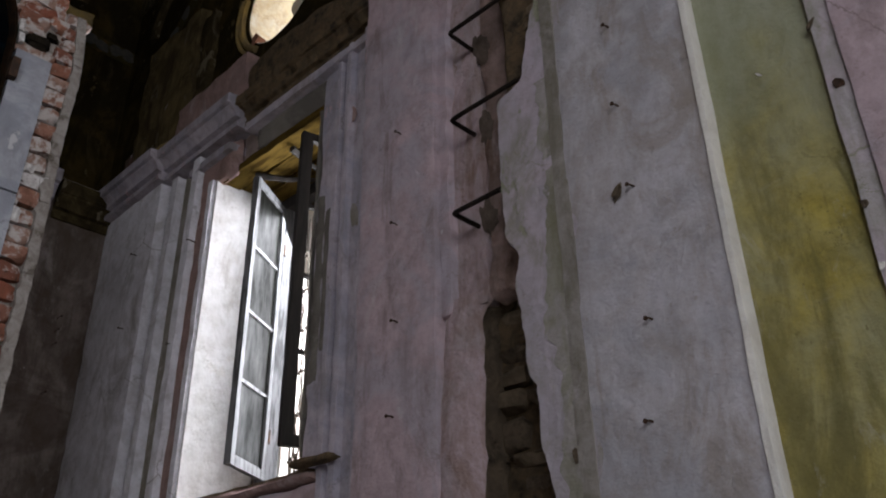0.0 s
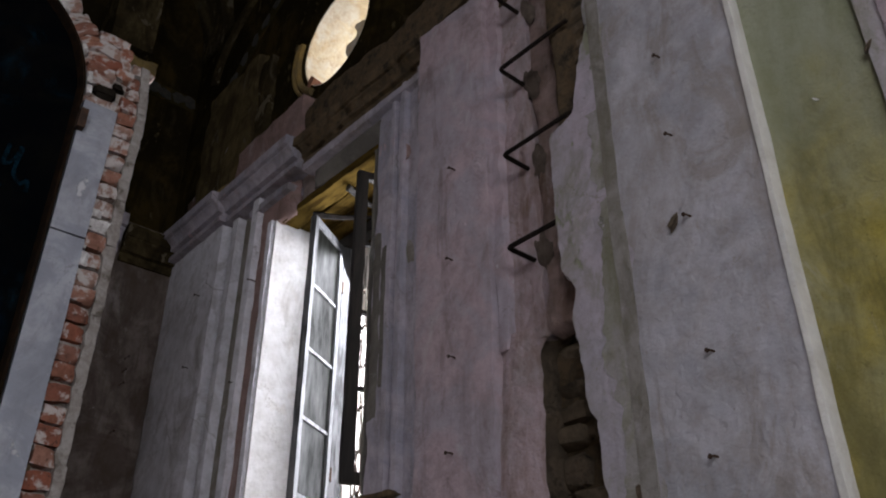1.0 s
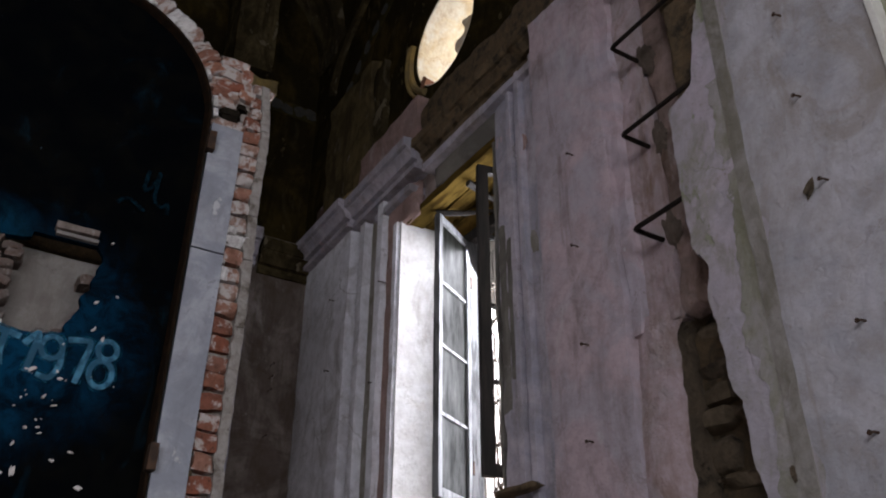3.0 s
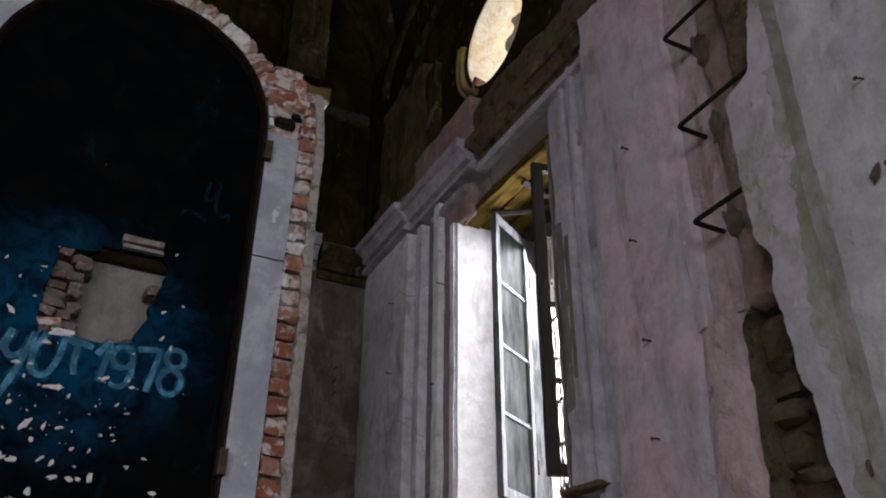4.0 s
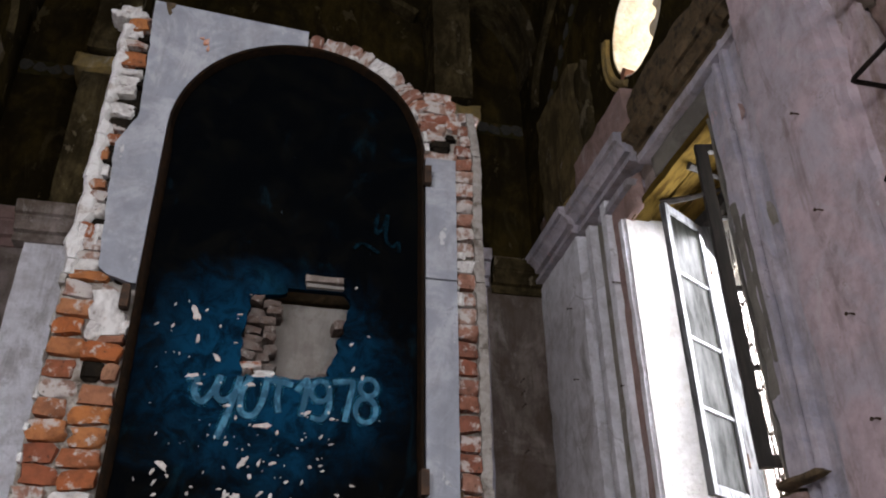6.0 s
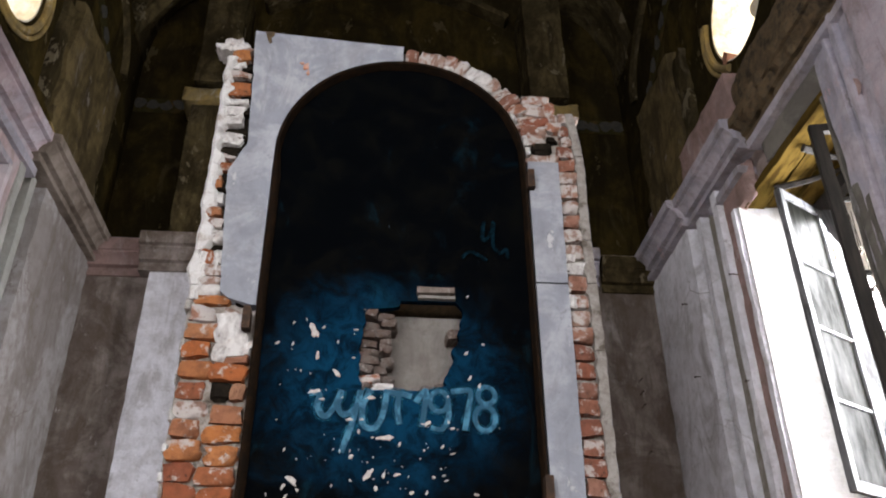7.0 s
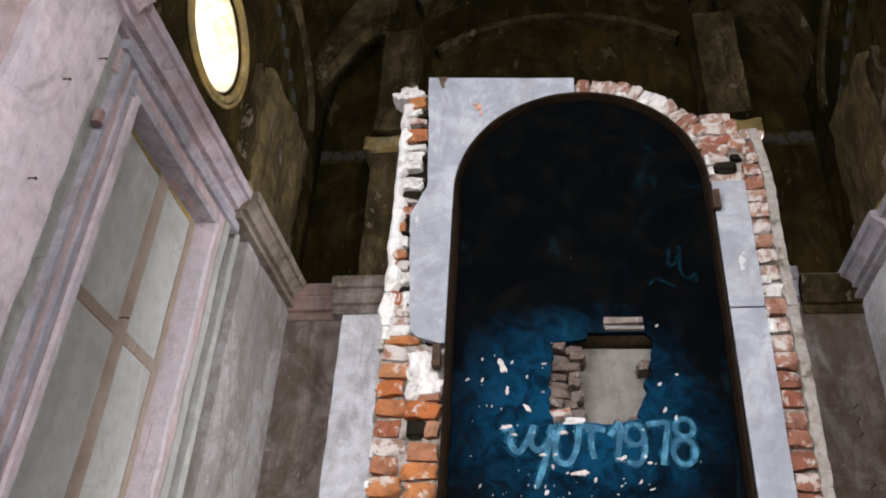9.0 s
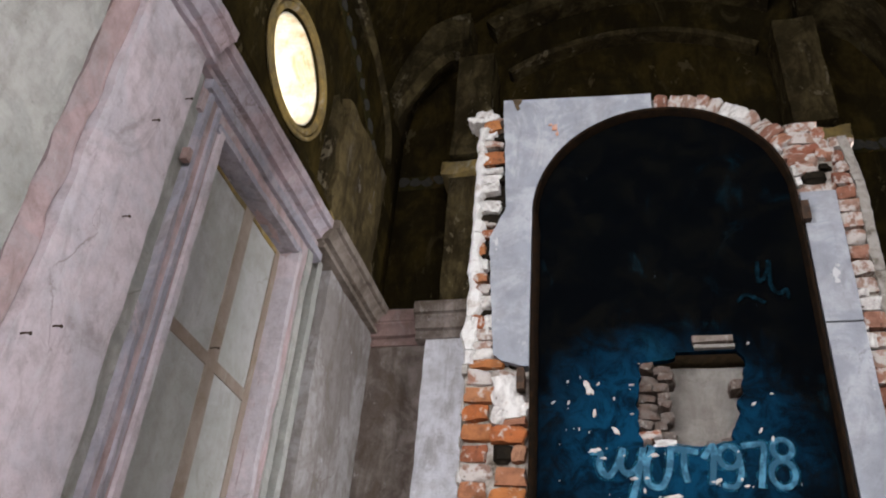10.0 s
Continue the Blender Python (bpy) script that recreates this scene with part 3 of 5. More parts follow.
    strip("corner_pilaster", W, p0, BACK, 0, 4.82, M_BLUEWASH if east else M_DARKLILAC, step=0.08, chip=0.012)
    strip("reveal_strip", W + 0.095, 4.40, p0 + 0.03, 0, 4.80, M_GROOVE if east else M_GREYGREEN, step=0.08)
    strip("bead", W + 0.03, p0 - 0.17, p0 - 0.09, 0, 4.79, M_BLUEWASH if east else M_GREYGREEN, step=0.06, chip=0.006, amp=0.003)
    strip("bead", W + 0.0, *((4.42, 4.50) if east else (4.34, 4.42)), 0, 4.78, M_BLUEWASH if east else M_GREYGREEN, step=0.06, chip=0.006, amp=0.003)
    strip("window_surround", W + (0.045 if east else 0.012), win1, 4.44 if east else 4.36, 0, 4.76, M_PINKBROWN if east else M_ROSE, step=0.07, chip=0.01)
    strip("bead", W + (0.02 if east else -0.012), win1, win1 + 0.055, sill, head + 0.02, M_BLUEWASH if east else M_PALEPINK, step=0.06, chip=0.006, amp=0.003)
    strip("window_surround", W + (0.045 if east else 0.012), 2.84, win0 - (0.04 if east else 0), 0, 4.76, M_LILAC if east else M_ROSE, step=0.06, chip=0.015)
    strip("bead", W + (0.012 if east else -0.008), 2.935, 2.975, 0, 4.70, M_LILAC, step=0.05, chip=0.006, amp=0.003)
    strip("bead", W + (0.004 if east else -0.004), 2.84, 2.88, 0, 4.78, M_LILAC, step=0.05, chip=0.006, amp=0.003)
    strip("surround_strip", W + 0.04, 2.64, 2.86, 0, 4.80, M_LILAC if east else M_GREYGREEN, step=0.06)
    if east:
        strip("bead", W + 0.002, 2.70, 2.735, 0, 4.80, M_LILAC, step=0.05, chip=0.006, amp=0.003)
        strip("bare_patch", W + 0.036, 2.985, 3.06, 3.0, 3.80, M_OLIVE, step=0.03, amp=0.008, chip=0.03)
        strip("bare_patch", W + 0.041, 3.04, 3.132, 2.86, 3.92, M_OLIVE, step=0.035, amp=0.006, chip=0.02)
    # band over the window
    if east:
        strip("lintel_band", W + 0.04, 4.02, 4.45, head, 4.78, M_PINKBROWN, step=0.05, chip=0.05)
        strip("lintel_band", W + 0.06, 2.80, 3.86, head + 0.06, 4.78, M_OLIVE, step=0.05, chip=0.05)
        strip("bead", W + 0.0, 2.72, 3.88, 4.70, 4.76, M_LILAC, step=0.04, chip=0.006, amp=0.003)
        strip("bead", W + 0.0, 4.05, 4.55, 4.66, 4.72, M_LILAC, step=0.04, chip=0.006, amp=0.003)
    else:
        strip("lintel_band", W + 0.012, 2.80, 4.45, head, 4.79, M_ROSE, step=0.06, chip=0.01)
        strip("bead", W - 0.02, 2.80, 4.52, 4.71, 4.78, M_LILAC, step=0.05, chip=0.006, amp=0.003)
        strip("bead", W - 0.012, 2.98, 4.22, head, head + 0.05, M_LILAC, step=0.05, chip=0.006, amp=0.003)

    # cornice
    def cornice(name, y0, y1, out, mat, amp=0.003, cut=1.0, label="", seed=0.0):
        n = max(2, int((y1 - y0) / 0.04))
        part(name, sweep(bmesh.new(), lambda y: [(sx * (W - out - o * cut), y, z) for o, z in CORNICE], np.linspace(y0, y1, n), amp, seed), mat, wall, label, 30)

    if east:
        cornice("cornice", 4.90, BACK, 0.02, M_LILAC)
        cornice("cornice", 3.98, 4.90, -0.03, M_LILAC)
        cornice("broken_cornice", 1.50, 3.98, -0.06, M_BROKEN, 0.05, 0.7, "brown broken cornice core", 7)
    else:
        cornice("cornice", 4.45, BACK, 0.02, M_DARKCORNICE)
        cornice("cornice", 2.72, 4.45, -0.03, M_PINK)
        cornice("cornice", 1.9, 2.72, 0.03, M_PINK, 0.008)
    strip("crumbled_edge", W - (0.06 if east else 0.08), 2.72 if not east else 4.0, BACK - 0.1, 4.995, 5.05, M_BROKEN, depth=CORE, step=0.03, amp=0.02, chip=0.03)
    if east:
        strip("frieze", W + 0.04, 1.5, 4.0, 5.02, 5.34, M_BROKEN, step=0.06, amp=0.03, chip=0.04)
        strip("frieze", W + 0.02, 4.0, 4.92, 5.02, 5.44, M_PINKBROWN, step=0.08, amp=0.01, chip=0.02)
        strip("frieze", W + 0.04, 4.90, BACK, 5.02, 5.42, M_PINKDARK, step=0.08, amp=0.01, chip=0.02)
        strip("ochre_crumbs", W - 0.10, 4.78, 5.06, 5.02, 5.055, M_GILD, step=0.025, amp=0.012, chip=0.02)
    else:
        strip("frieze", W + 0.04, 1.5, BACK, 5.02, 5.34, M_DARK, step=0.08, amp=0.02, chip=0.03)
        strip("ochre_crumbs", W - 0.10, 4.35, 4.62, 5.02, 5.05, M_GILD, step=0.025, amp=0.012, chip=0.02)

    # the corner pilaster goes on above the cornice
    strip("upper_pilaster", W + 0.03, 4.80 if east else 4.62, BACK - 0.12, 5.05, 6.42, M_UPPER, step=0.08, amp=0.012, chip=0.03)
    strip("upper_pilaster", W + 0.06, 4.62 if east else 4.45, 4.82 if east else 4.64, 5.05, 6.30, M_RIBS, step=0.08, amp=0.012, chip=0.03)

    # the wide pier and what stands beside it
    strip("pier", W - 0.03, 2.19, 2.685, 0, 4.96, M_PINK if east else M_PALEPINK, step=0.07, chip=0.012)
    if east:
        # stuccoed chase with climbing irons, and the torn hole under it
        strip("chase", W + 0.045, 1.96, 2.20, 2.92, 5.0, M_CHASE, step=0.03, amp=0.024, chip=0.02)
        strip("rusty_chase", W + 0.055, 1.60, 1.97, 2.92, 5.0, M_RUST, step=0.03, amp=0.022, chip=0.02)
        strip("torn_hole", W + 0.19, 1.45, 2.15, 0, 3.0, M_BROKEN, OUT, step=0.04, amp=0.05, chip=0.0)

        def hole_edge(z):
            e = 1.985 + 0.02 * wob((0, 1, z), 0.2, 3) + 0.012 * wob((0, 1, z), 0.05, 3)
            return e + 0.02 + 0.05 * max(0, 2.7 - z) - (0.09 * (z - 2.88) / 0.08 if z > 2.88 else 0)

        def fold(z):
            return 0.04 * min(1.0, max(0.0, (z - 2.45) / 0.5))

        zz = np.arange(0, 2.98, 0.025)
        part("chase_edge", sweep(bmesh.new(), lambda q: [(W + fold(q) + 0.02 * wob((0, 2, q), 0.2), 2.20, q), (W + 0.5 * fold(q) + 0.018 * wob((0, 5, q), 0.3), 2.13, q), (W + 0.03 + 0.4 * fold(q), hole_edge(q) + 0.03, q), (W + 0.055, hole_edge(q), q), (W + 0.06, hole_edge(q) + 0.02, q), (W + 0.06, 2.20, q)], zz, 0.008, 6), M_CHASE, wall,
             "rust-stained plaster edge of the torn hole")
        part("hole_side", sweep(bmesh.new(), lambda q: [(W + 0.062, 2.19, q), (W + 0.064, hole_edge(q) + 0.012, q), (W + 0.14, hole_edge(q) + 0.0, q), (W + 0.30, hole_edge(q) + 0.05, q), (W + 0.30, 2.19, q)], zz, 0.03, 8), M_RUBBLE, wall, "bare rubble side of the torn hole")
        strip("ridge", W - 0.0, 2.13, 2.20, 2.9, 5.0, M_PINK, step=0.05, amp=0.015, chip=0.02)
        srng = random.Random(21)
        zq = 1.55
        while zq < 2.9:
            hh = srng.uniform(0.06, 0.15)
            yq = 1.56
            while yq < 1.98:
                ww = srng.uniform(0.10, 0.22)
                dd = srng.uniform(0.0, 0.07)
                if srng.random() < 0.82:
                    strip("stone", W + 0.19 - dd, yq, yq + ww - 0.012, zq, zq + hh - 0.012, M_STONE if srng.random() < 0.7 else M_RUBBLE, W + 0.34, step=0.04, amp=0.02, chip=0.03)
                yq += ww
            zq += hh

        def edge(z):
            torn = np.interp(z, (2.10, 2.26, 2.465, 2.50, 2.64, 2.86, 2.93, 2.99, 3.05, 3.35, 3.67, 3.70, 3.97, 4.06, 5.0),
                             (1.59, 1.629, 1.634, 1.663, 1.67, 1.698, 1.676, 1.68, 1.73, 1.738, 1.734, 1.614, 1.549, 1.512, 1.47))
            return float(torn) + 0.010 * wob((0, 0, z), 0.09) + 0.008 * wob((0, 3, z), 0.03)

        zs = np.arange(0, 5.0, 0.018)
        part("worn_strip", sweep(bmesh.new(), lambda z: [(2.08, 1.40, z), (2.08, edge(z), z), (2.105, edge(z) + 0.012, z), (CORE, edge(z) + 0.0, z), (CORE, 1.40, z)], zs, 0.004, 2), M_WORN, wall,
             "flaking pale green and pink plaster strip")
        part("stained_strip", sweep(bmesh.new(), lambda z: [(2.0775, 1.48, z), (2.0775, 1.552 + 0.035 * wob((0, 1, z), 0.16, 6) + 0.025 * wob((0, 1, z), 0.05, 7), z), (2.084, 1.556 + 0.035 * wob((0, 1, z), 0.16, 6) + 0.025 * wob((0, 1, z), 0.05, 7), z), (2.084, 1.48, z)],
                                    np.arange(0, 3.66, 0.014), 0.001, 3), M_OLIVEBAND, wall, "green-stained flaking limewash")
        # cement round the feet of the irons
        for q in (3.296, 3.752, 4.19, 4.645):
            bm = bmesh.new()
            bmesh.ops.create_uvsphere(bm, u_segments=20, v_segments=12, radius=1.0)
            for v in bm.verts:
                k = 1 + 0.6 * wob(v.co, 0.5, q) + 0.3 * wob(v.co, 0.2, q)
                v.co = Vector((W + 0.052 + 0.014 * v.co.x, 1.955 + 0.046 * k * v.co.y + 0.02 * v.co.z, q + 0.078 * k * v.co.z))
            part("cement_patch", bm, M_CEMENT, wall, "dark grey cement round the foot of the iron")
        for j in range(16):
            q = 3.72 + 0.085 * j
            strip("torn_lath", 2.115 + 0.02 * wob((j, 0, 0), 0.7), 1.40, 1.60 + 0.05 * wob((j, 3, 0), 0.6), q, q + 0.05, M_STONE, step=0.03, amp=0.012, chip=0.02)
        # dark band painted for the soft shadow at the pilaster's crease
        strip("edge_band", 2.073, 1.43, 1.492, 0, 5.6, M_GROOVE, step=0.05, amp=0.003, chip=0.004)
        strip("bare_patch", 2.13, 1.45, 1.74, 3.62, 5.0, M_BROKEN, step=0.03, amp=0.02, chip=0.03)
        strip("pilaster", 2.075, 0.905, 1.44, 0, 5.6, M_GREY, step=0.06, amp=0.006, chip=0.008)
        # cream colour stands for the light caught along this rounded edge
        strip("rounded_edge", 2.066, 0.894, 0.917, 0, 5.6, M_CREAM, step=0.05, amp=0.004, chip=0.005)
        strip("recess_panel", 2.125, 0.50, 0.93, 0, 5.6, M_YELLOW, step=0.08)
        strip("edge_band", 2.10, 0.475, 0.55, 0, 5.6, M_GREEN, step=0.05, chip=0.004)
        strip("nave_pier", 2.085, -0.3, 0.49, 0, 5.6, M_PINK, step=0.08)
    else:
        strip("rounded_edge", W - 0.055, 2.13, 2.19, 0, 4.96, M_PALEPINK, step=0.06, chip=0.015)
        strip("chase_edge", W - 0.02, 1.985, 2.14, 0, 5.0, M_ROSE, step=0.06, chip=0.02)
        # darker strip stands for shading in the hollow beside the pilaster
        strip("chase_edge", W + 0.005, 1.90, 2.0, 0, 5.0, M_DARKLILAC, step=0.06)
        strip("bead", W - 0.012, win0 - 0.05, win0 + 0.003, sill, head + 0.02, M_PALEPINK, step=0.05, chip=0.006, amp=0.003)
        strip("stained_head", 2.319, win0, win1, head - 0.035, head + 0.005, M_GILD, CORE + 0.03, step=0.03, amp=0.002, chip=0.012)
        strip("pilaster", W - 0.09, 1.20, 1.92, 0, 5.6, M_GREYGREEN, step=0.08)
        strip("nave_pier", 2.24, -0.3, 1.22, 0, 5.6, M_PINK, step=0.1)
        # painted glazing bars of the blind window; last strip stands for its dark far reveal
        for lo, hi in (((2.322, 3.645, sill), (CORE + 0.03, 3.755, head)), ((2.321, win0, 3.50), (CORE + 0.03, win1, 3.57)), ((2.323, win1 - 0.06, sill), (CORE + 0.03, win1 + 0.004, head))):
            a, b = mirrored(lo, hi, sx)
            box_part("painted_bar", a, b, M_BROWNLINE, wall, step=0.06, amp=0.002, chip=0.0)
    return wall


wall_east = side_wall(1)
wall_west = side_wall(-1)

# east end behind the altarpiece
wall_north = empty("wall_north", "stained plaster end wall, darkened for dim light, with pilasters and niches", "wall", kind="structure")
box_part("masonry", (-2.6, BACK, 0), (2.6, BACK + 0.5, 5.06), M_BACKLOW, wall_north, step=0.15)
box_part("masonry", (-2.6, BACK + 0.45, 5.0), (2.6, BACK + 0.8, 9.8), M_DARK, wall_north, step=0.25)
for s in (-1, 1):
    box_part("pilaster", (s * 1.32, BACK - 0.10, 0), (s * 1.72, BACK + 0.02, 4.72), M_BLUEWASH if s < 0 else M_LILAC, wall_north, step=0.08)
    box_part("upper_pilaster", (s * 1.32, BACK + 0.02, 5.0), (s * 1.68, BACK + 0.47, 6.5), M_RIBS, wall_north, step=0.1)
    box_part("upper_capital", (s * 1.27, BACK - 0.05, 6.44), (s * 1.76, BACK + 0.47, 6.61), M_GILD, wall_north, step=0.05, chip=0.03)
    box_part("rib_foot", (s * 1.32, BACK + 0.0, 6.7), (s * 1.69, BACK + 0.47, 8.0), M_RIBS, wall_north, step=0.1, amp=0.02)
    bm = bmesh.new()
    sweep(bm, lambda x: [(x, BACK - 0.10 - o, z) for o, z in [(-0.1, 4.70), (0.02, 4.70), (0.022, 4.735), (0.005, 4.74), (0.005, 4.775), (0.045, 4.782), (0.05, 4.82), (0.07, 4.85), (0.09, 4.865), (0.09, 4.88), (0.125, 4.885), (0.125, 4.985), (-0.1, 5.02)]], np.linspace(s * 1.25, s * (1.80 if s < 0 else 1.73), 14), 0.004)
    part("capital", bm, M_BACKLOW if s < 0 else M_LILAC, wall_north, "", 30)
    bm = bmesh.new()
    sweep(bm, lambda x: [(x, BACK - o, z) for o, z in [(-0.1, 4.70), (0.02, 4.70), (0.022, 4.735), (0.005, 4.74), (0.005, 4.775), (0.045, 4.782), (0.05, 4.82), (0.07, 4.85), (0.09, 4.865), (0.09, 4.88), (0.105, 4.885), (0.105, 4.985), (-0.1, 5.02)]], np.linspace(s * 1.78, s * 2.3, 14), 0.004)
    # right cornice takes the dark rib colour for its dim corner
    part("cornice", bm, M_PINKBROWN if s < 0 else M_RIBS, wall_north, "", 30)
bm = bmesh.new()
sweep(bm, lambda x: [(x, BACK - o, z) for o, z in [(-0.1, 4.72), (0.02, 4.78), (0.09, 4.94), (0.10, 4.99), (-0.1, 5.03)]], np.linspace(-1.27, 1.27, 40), 0.004)
part("cornice", bm, M_BACK, wall_north, "", 30)
# arches over the side niches and the middle niche
def arch_band(name, cx, cz, r, width, y0, y1, mat, a0=0, a1=180, sq=1.0):
    part(name, sweep(bmesh.new(), lambda a: [(cx + (r + o) * math.cos(math.radians(a)), y, cz + sq * (r + o) * math.sin(math.radians(a))) for o, y in ((0, y0), (width, y0), (width, y1), (0, y1))],
                     np.linspace(a0, a1, 40), 0.012), mat, wall_north, "", 30)


for s in (-1, 1):
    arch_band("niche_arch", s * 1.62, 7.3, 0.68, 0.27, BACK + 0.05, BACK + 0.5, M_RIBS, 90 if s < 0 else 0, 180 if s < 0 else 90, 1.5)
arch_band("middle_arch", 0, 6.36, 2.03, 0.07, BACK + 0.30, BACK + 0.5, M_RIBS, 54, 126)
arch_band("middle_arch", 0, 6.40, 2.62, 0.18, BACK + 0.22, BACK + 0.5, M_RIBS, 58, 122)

# vault
bm = bmesh.new()
sweep(bm, lambda y: [((CORE + 0.1) * math.cos(a), y, TOP - 0.05 + 2.3 * math.sin(a)) for a in np.linspace(0, math.pi, 24)] + [(2.9 * math.cos(a), y, TOP - 0.05 + 2.7 * math.sin(a)) for a in np.linspace(math.pi, 0, 24)],
      np.linspace(-0.3, BACK + 0.8, 12), 0.03)
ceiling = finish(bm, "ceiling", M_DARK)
tagged(ceiling, "barrel vault of the chancel, coloured for dim light", "ceiling", kind="structure")


def vault_rib(name, pts, r):
    bm = bmesh.new()
    tube(bm, pts, r, 6)
    ob = finish(bm, name, M_RIBS)
    return tagged(ob, "stained plaster vault rib, coloured for dim light", "rib", kind="structure")


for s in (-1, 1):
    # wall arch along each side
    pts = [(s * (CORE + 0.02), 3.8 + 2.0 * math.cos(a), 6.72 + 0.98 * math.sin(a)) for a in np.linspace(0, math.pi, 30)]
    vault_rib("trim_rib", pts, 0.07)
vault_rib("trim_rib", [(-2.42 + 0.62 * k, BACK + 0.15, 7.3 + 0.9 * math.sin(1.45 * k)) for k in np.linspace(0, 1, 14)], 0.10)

# painted garland on the upper walls
garland = empty("trim_garland", "dark painted garland on the dim-coloured plaster", "fresco", kind="structure")


def blob(bm, cx, cy, cz, r, axis):
    vs = []
    for k in range(9):
        a = 2 * math.pi * k / 9
        q = r * (1 + 0.3 * rng.uniform(-1, 1))
        u, v = q * math.cos(a), q * math.sin(a)
        vs.append(bm.verts.new((cx + u, cy, cz + v) if axis == "y" else (cx, cy + u, cz + v)))
    f = bm.faces.new(vs)
    e = bmesh.ops.extrude_face_region(bm, geom=[f])
    move = Vector((0, -0.006, 0)) if axis == "y" else Vector((-0.006 if cx > 0 else 0.006, 0, 0))
    bmesh.ops.translate(bm, vec=move, verts=[v for v in e["geom"] if isinstance(v, bmesh.types.BMVert)])


for s in (-1, 1):
    box_part("painted_band", (s * 1.70, BACK + 0.437, 6.67), (s * 2.32, BACK + 0.449, 6.84), M_BAND, garland, step=0.05, amp=0.002)
    part("painted_band", sweep(bmesh.new(), lambda k: [(s * (CORE - q), 5.60 - 1.7 * k, 6.44 + 0.80 * math.sin(1.5 * k) + o) for q, o in ((0.004, -0.09), (0.004, 0.09), (-0.02, 0.09), (-0.02, -0.09))], np.linspace(-0.08, 1, 24), 0.002), M_BAND, garland)
bm = bmesh.new()
for s in (-1, 1):
    for i in range(5):
        blob(bm, s * (1.78 + 0.12 * i), BACK + 0.434, 6.755 + 0.02 * math.sin(i * 2), 0.06, "y")
    for i in range(11):
        k = i / 10
        blob(bm, s * (CORE - 0.008), 5.58 - 1.6 * k, 6.44 + 0.80 * math.sin(1.5 * k), 0.062, "x")
part("painted_leaf", bm, M_OUTLINE, garland)

# nave behind the camera: plain closing walls with tall openings
nave = empty("wall_nave", "plain limewashed nave walls with tall open windows", "wall", kind="structure")
for s in (-1, 1):
    # the rear western opening is added for its lamp
    piers = ((-8, -4.0), (-2.4, 0.2)) if s > 0 else ((-8, -6.6), (-5.0, -4.0), (-2.4, 0.2))
    sides = [((3.7, a, 0), (4.2, b, 8)) for a, b in piers]
    for (a, b), (c, d) in zip(piers, piers[1:]):
        sides += [((3.7, b, 0), (4.2, c, 2.0)), ((3.7, b, 5.2), (4.2, c, 8))]
    for lo, hi in (*sides, ((2.3, -0.3, 0), (4.2, 0.2, 8)), ((3.15, -8.4, 0), (4.2, -7.9, 8)), ((1.65, -8.4, 0), (3.15, -7.9, 1.75)), ((1.65, -8.4, 5.05), (3.15, -7.9, 8))):
        a, b = mirrored(lo, hi, s)
        box_part("wall", a, b, M_GREY, nave, step=0.5)
box_part("wall", (-1.65, -8.4, 0), (1.65, -7.9, 8), M_GREY, nave, step=0.5)
box_part("wall", (-2.6, -0.3, 7.3), (2.6, 0.1, 10.6), M_DARK, nave, step=0.5)
nave_ceiling = finish(solid(bmesh.new(), (-4.2, -8.4, 7.9), (4.2, 0.0, 8.2), 0.5, 0.01, 0), "ceiling", M_BACK)
tagged(nave_ceiling, "dark plain nave ceiling", "ceiling", kind="structure")

# ---- window of the chancel ----
window_1 = empty("window_1", "deep window opening with limewashed reveals and a plank lintel", "window", kind="structure")
box_part("far_reveal", (2.245, 4.225, 2.44), (2.70, 4.26, 4.52), M_REVEAL, window_1, step=0.07, amp=0.004, chip=0.0)
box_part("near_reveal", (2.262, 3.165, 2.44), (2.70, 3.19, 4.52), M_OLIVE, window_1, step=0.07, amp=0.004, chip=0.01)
box_part("outer_jamb", (2.76, 4.05, 2.40), (3.02, 4.20, 4.50), M_CREAM, window_1, "cream plaster jamb with ragged edge", step=0.04, amp=0.02, chip=0.02)
box_part("outer_jamb", (2.76, 3.06, 2.40), (3.02, 3.16, 4.50), M_CREAM, window_1, step=0.04, amp=0.02, chip=0.02)
for i in range(5):
    x = 2.27 + i * 0.15
    lo, hi = (x, 3.0, 4.49 + 0.012 * (i % 2) + 0.01 * rng.random()), (x + 0.135, 4.22, 4.56)
    box_part("plank", lo, hi, M_LINTEL, window_1, step=0.06, amp=0.006, chip=0.012, seed=i)
for a, b, w in (((2.36, 3.96, 4.478), (2.66, 3.70, 4.46), 0.024), ((2.34, 3.55, 4.47), (2.66, 3.62, 4.455), 0.024)):
    part("lath", tube(bmesh.new(), [a, tuple((p + q) / 2 - (0.012 if i == 2 else 0) for i, (p, q) in enumerate(zip(a, b))), b], lambda k: w * (1 - 0.5 * k), 5), M_WOODDARK, window_1, "loose broken lath")
box_part("window_frame", (2.68, 4.06, 2.52), (2.76, 4.17, 4.48), M_WOODGREY, window_1, step=0.08, amp=0.002, chip=0.004)
box_part("window_frame", (2.68, 3.09, 2.52), (2.76, 3.17, 4.48), M_WOODGREY, window_1, step=0.08, amp=0.002, chip=0.004)
box_part("window_frame", (2.68, 3.09, 4.41), (2.76, 4.17, 4.49), M_WOODDARK, window_1, step=0.08, amp=0.002, chip=0.004)
box_part("window_sill", (2.205, 3.02, 2.43), (2.70, 4.22, 2.475), M_STONE, window_1, "crumbling stone sill with rubble", step=0.05, amp=0.012, chip=0.02)
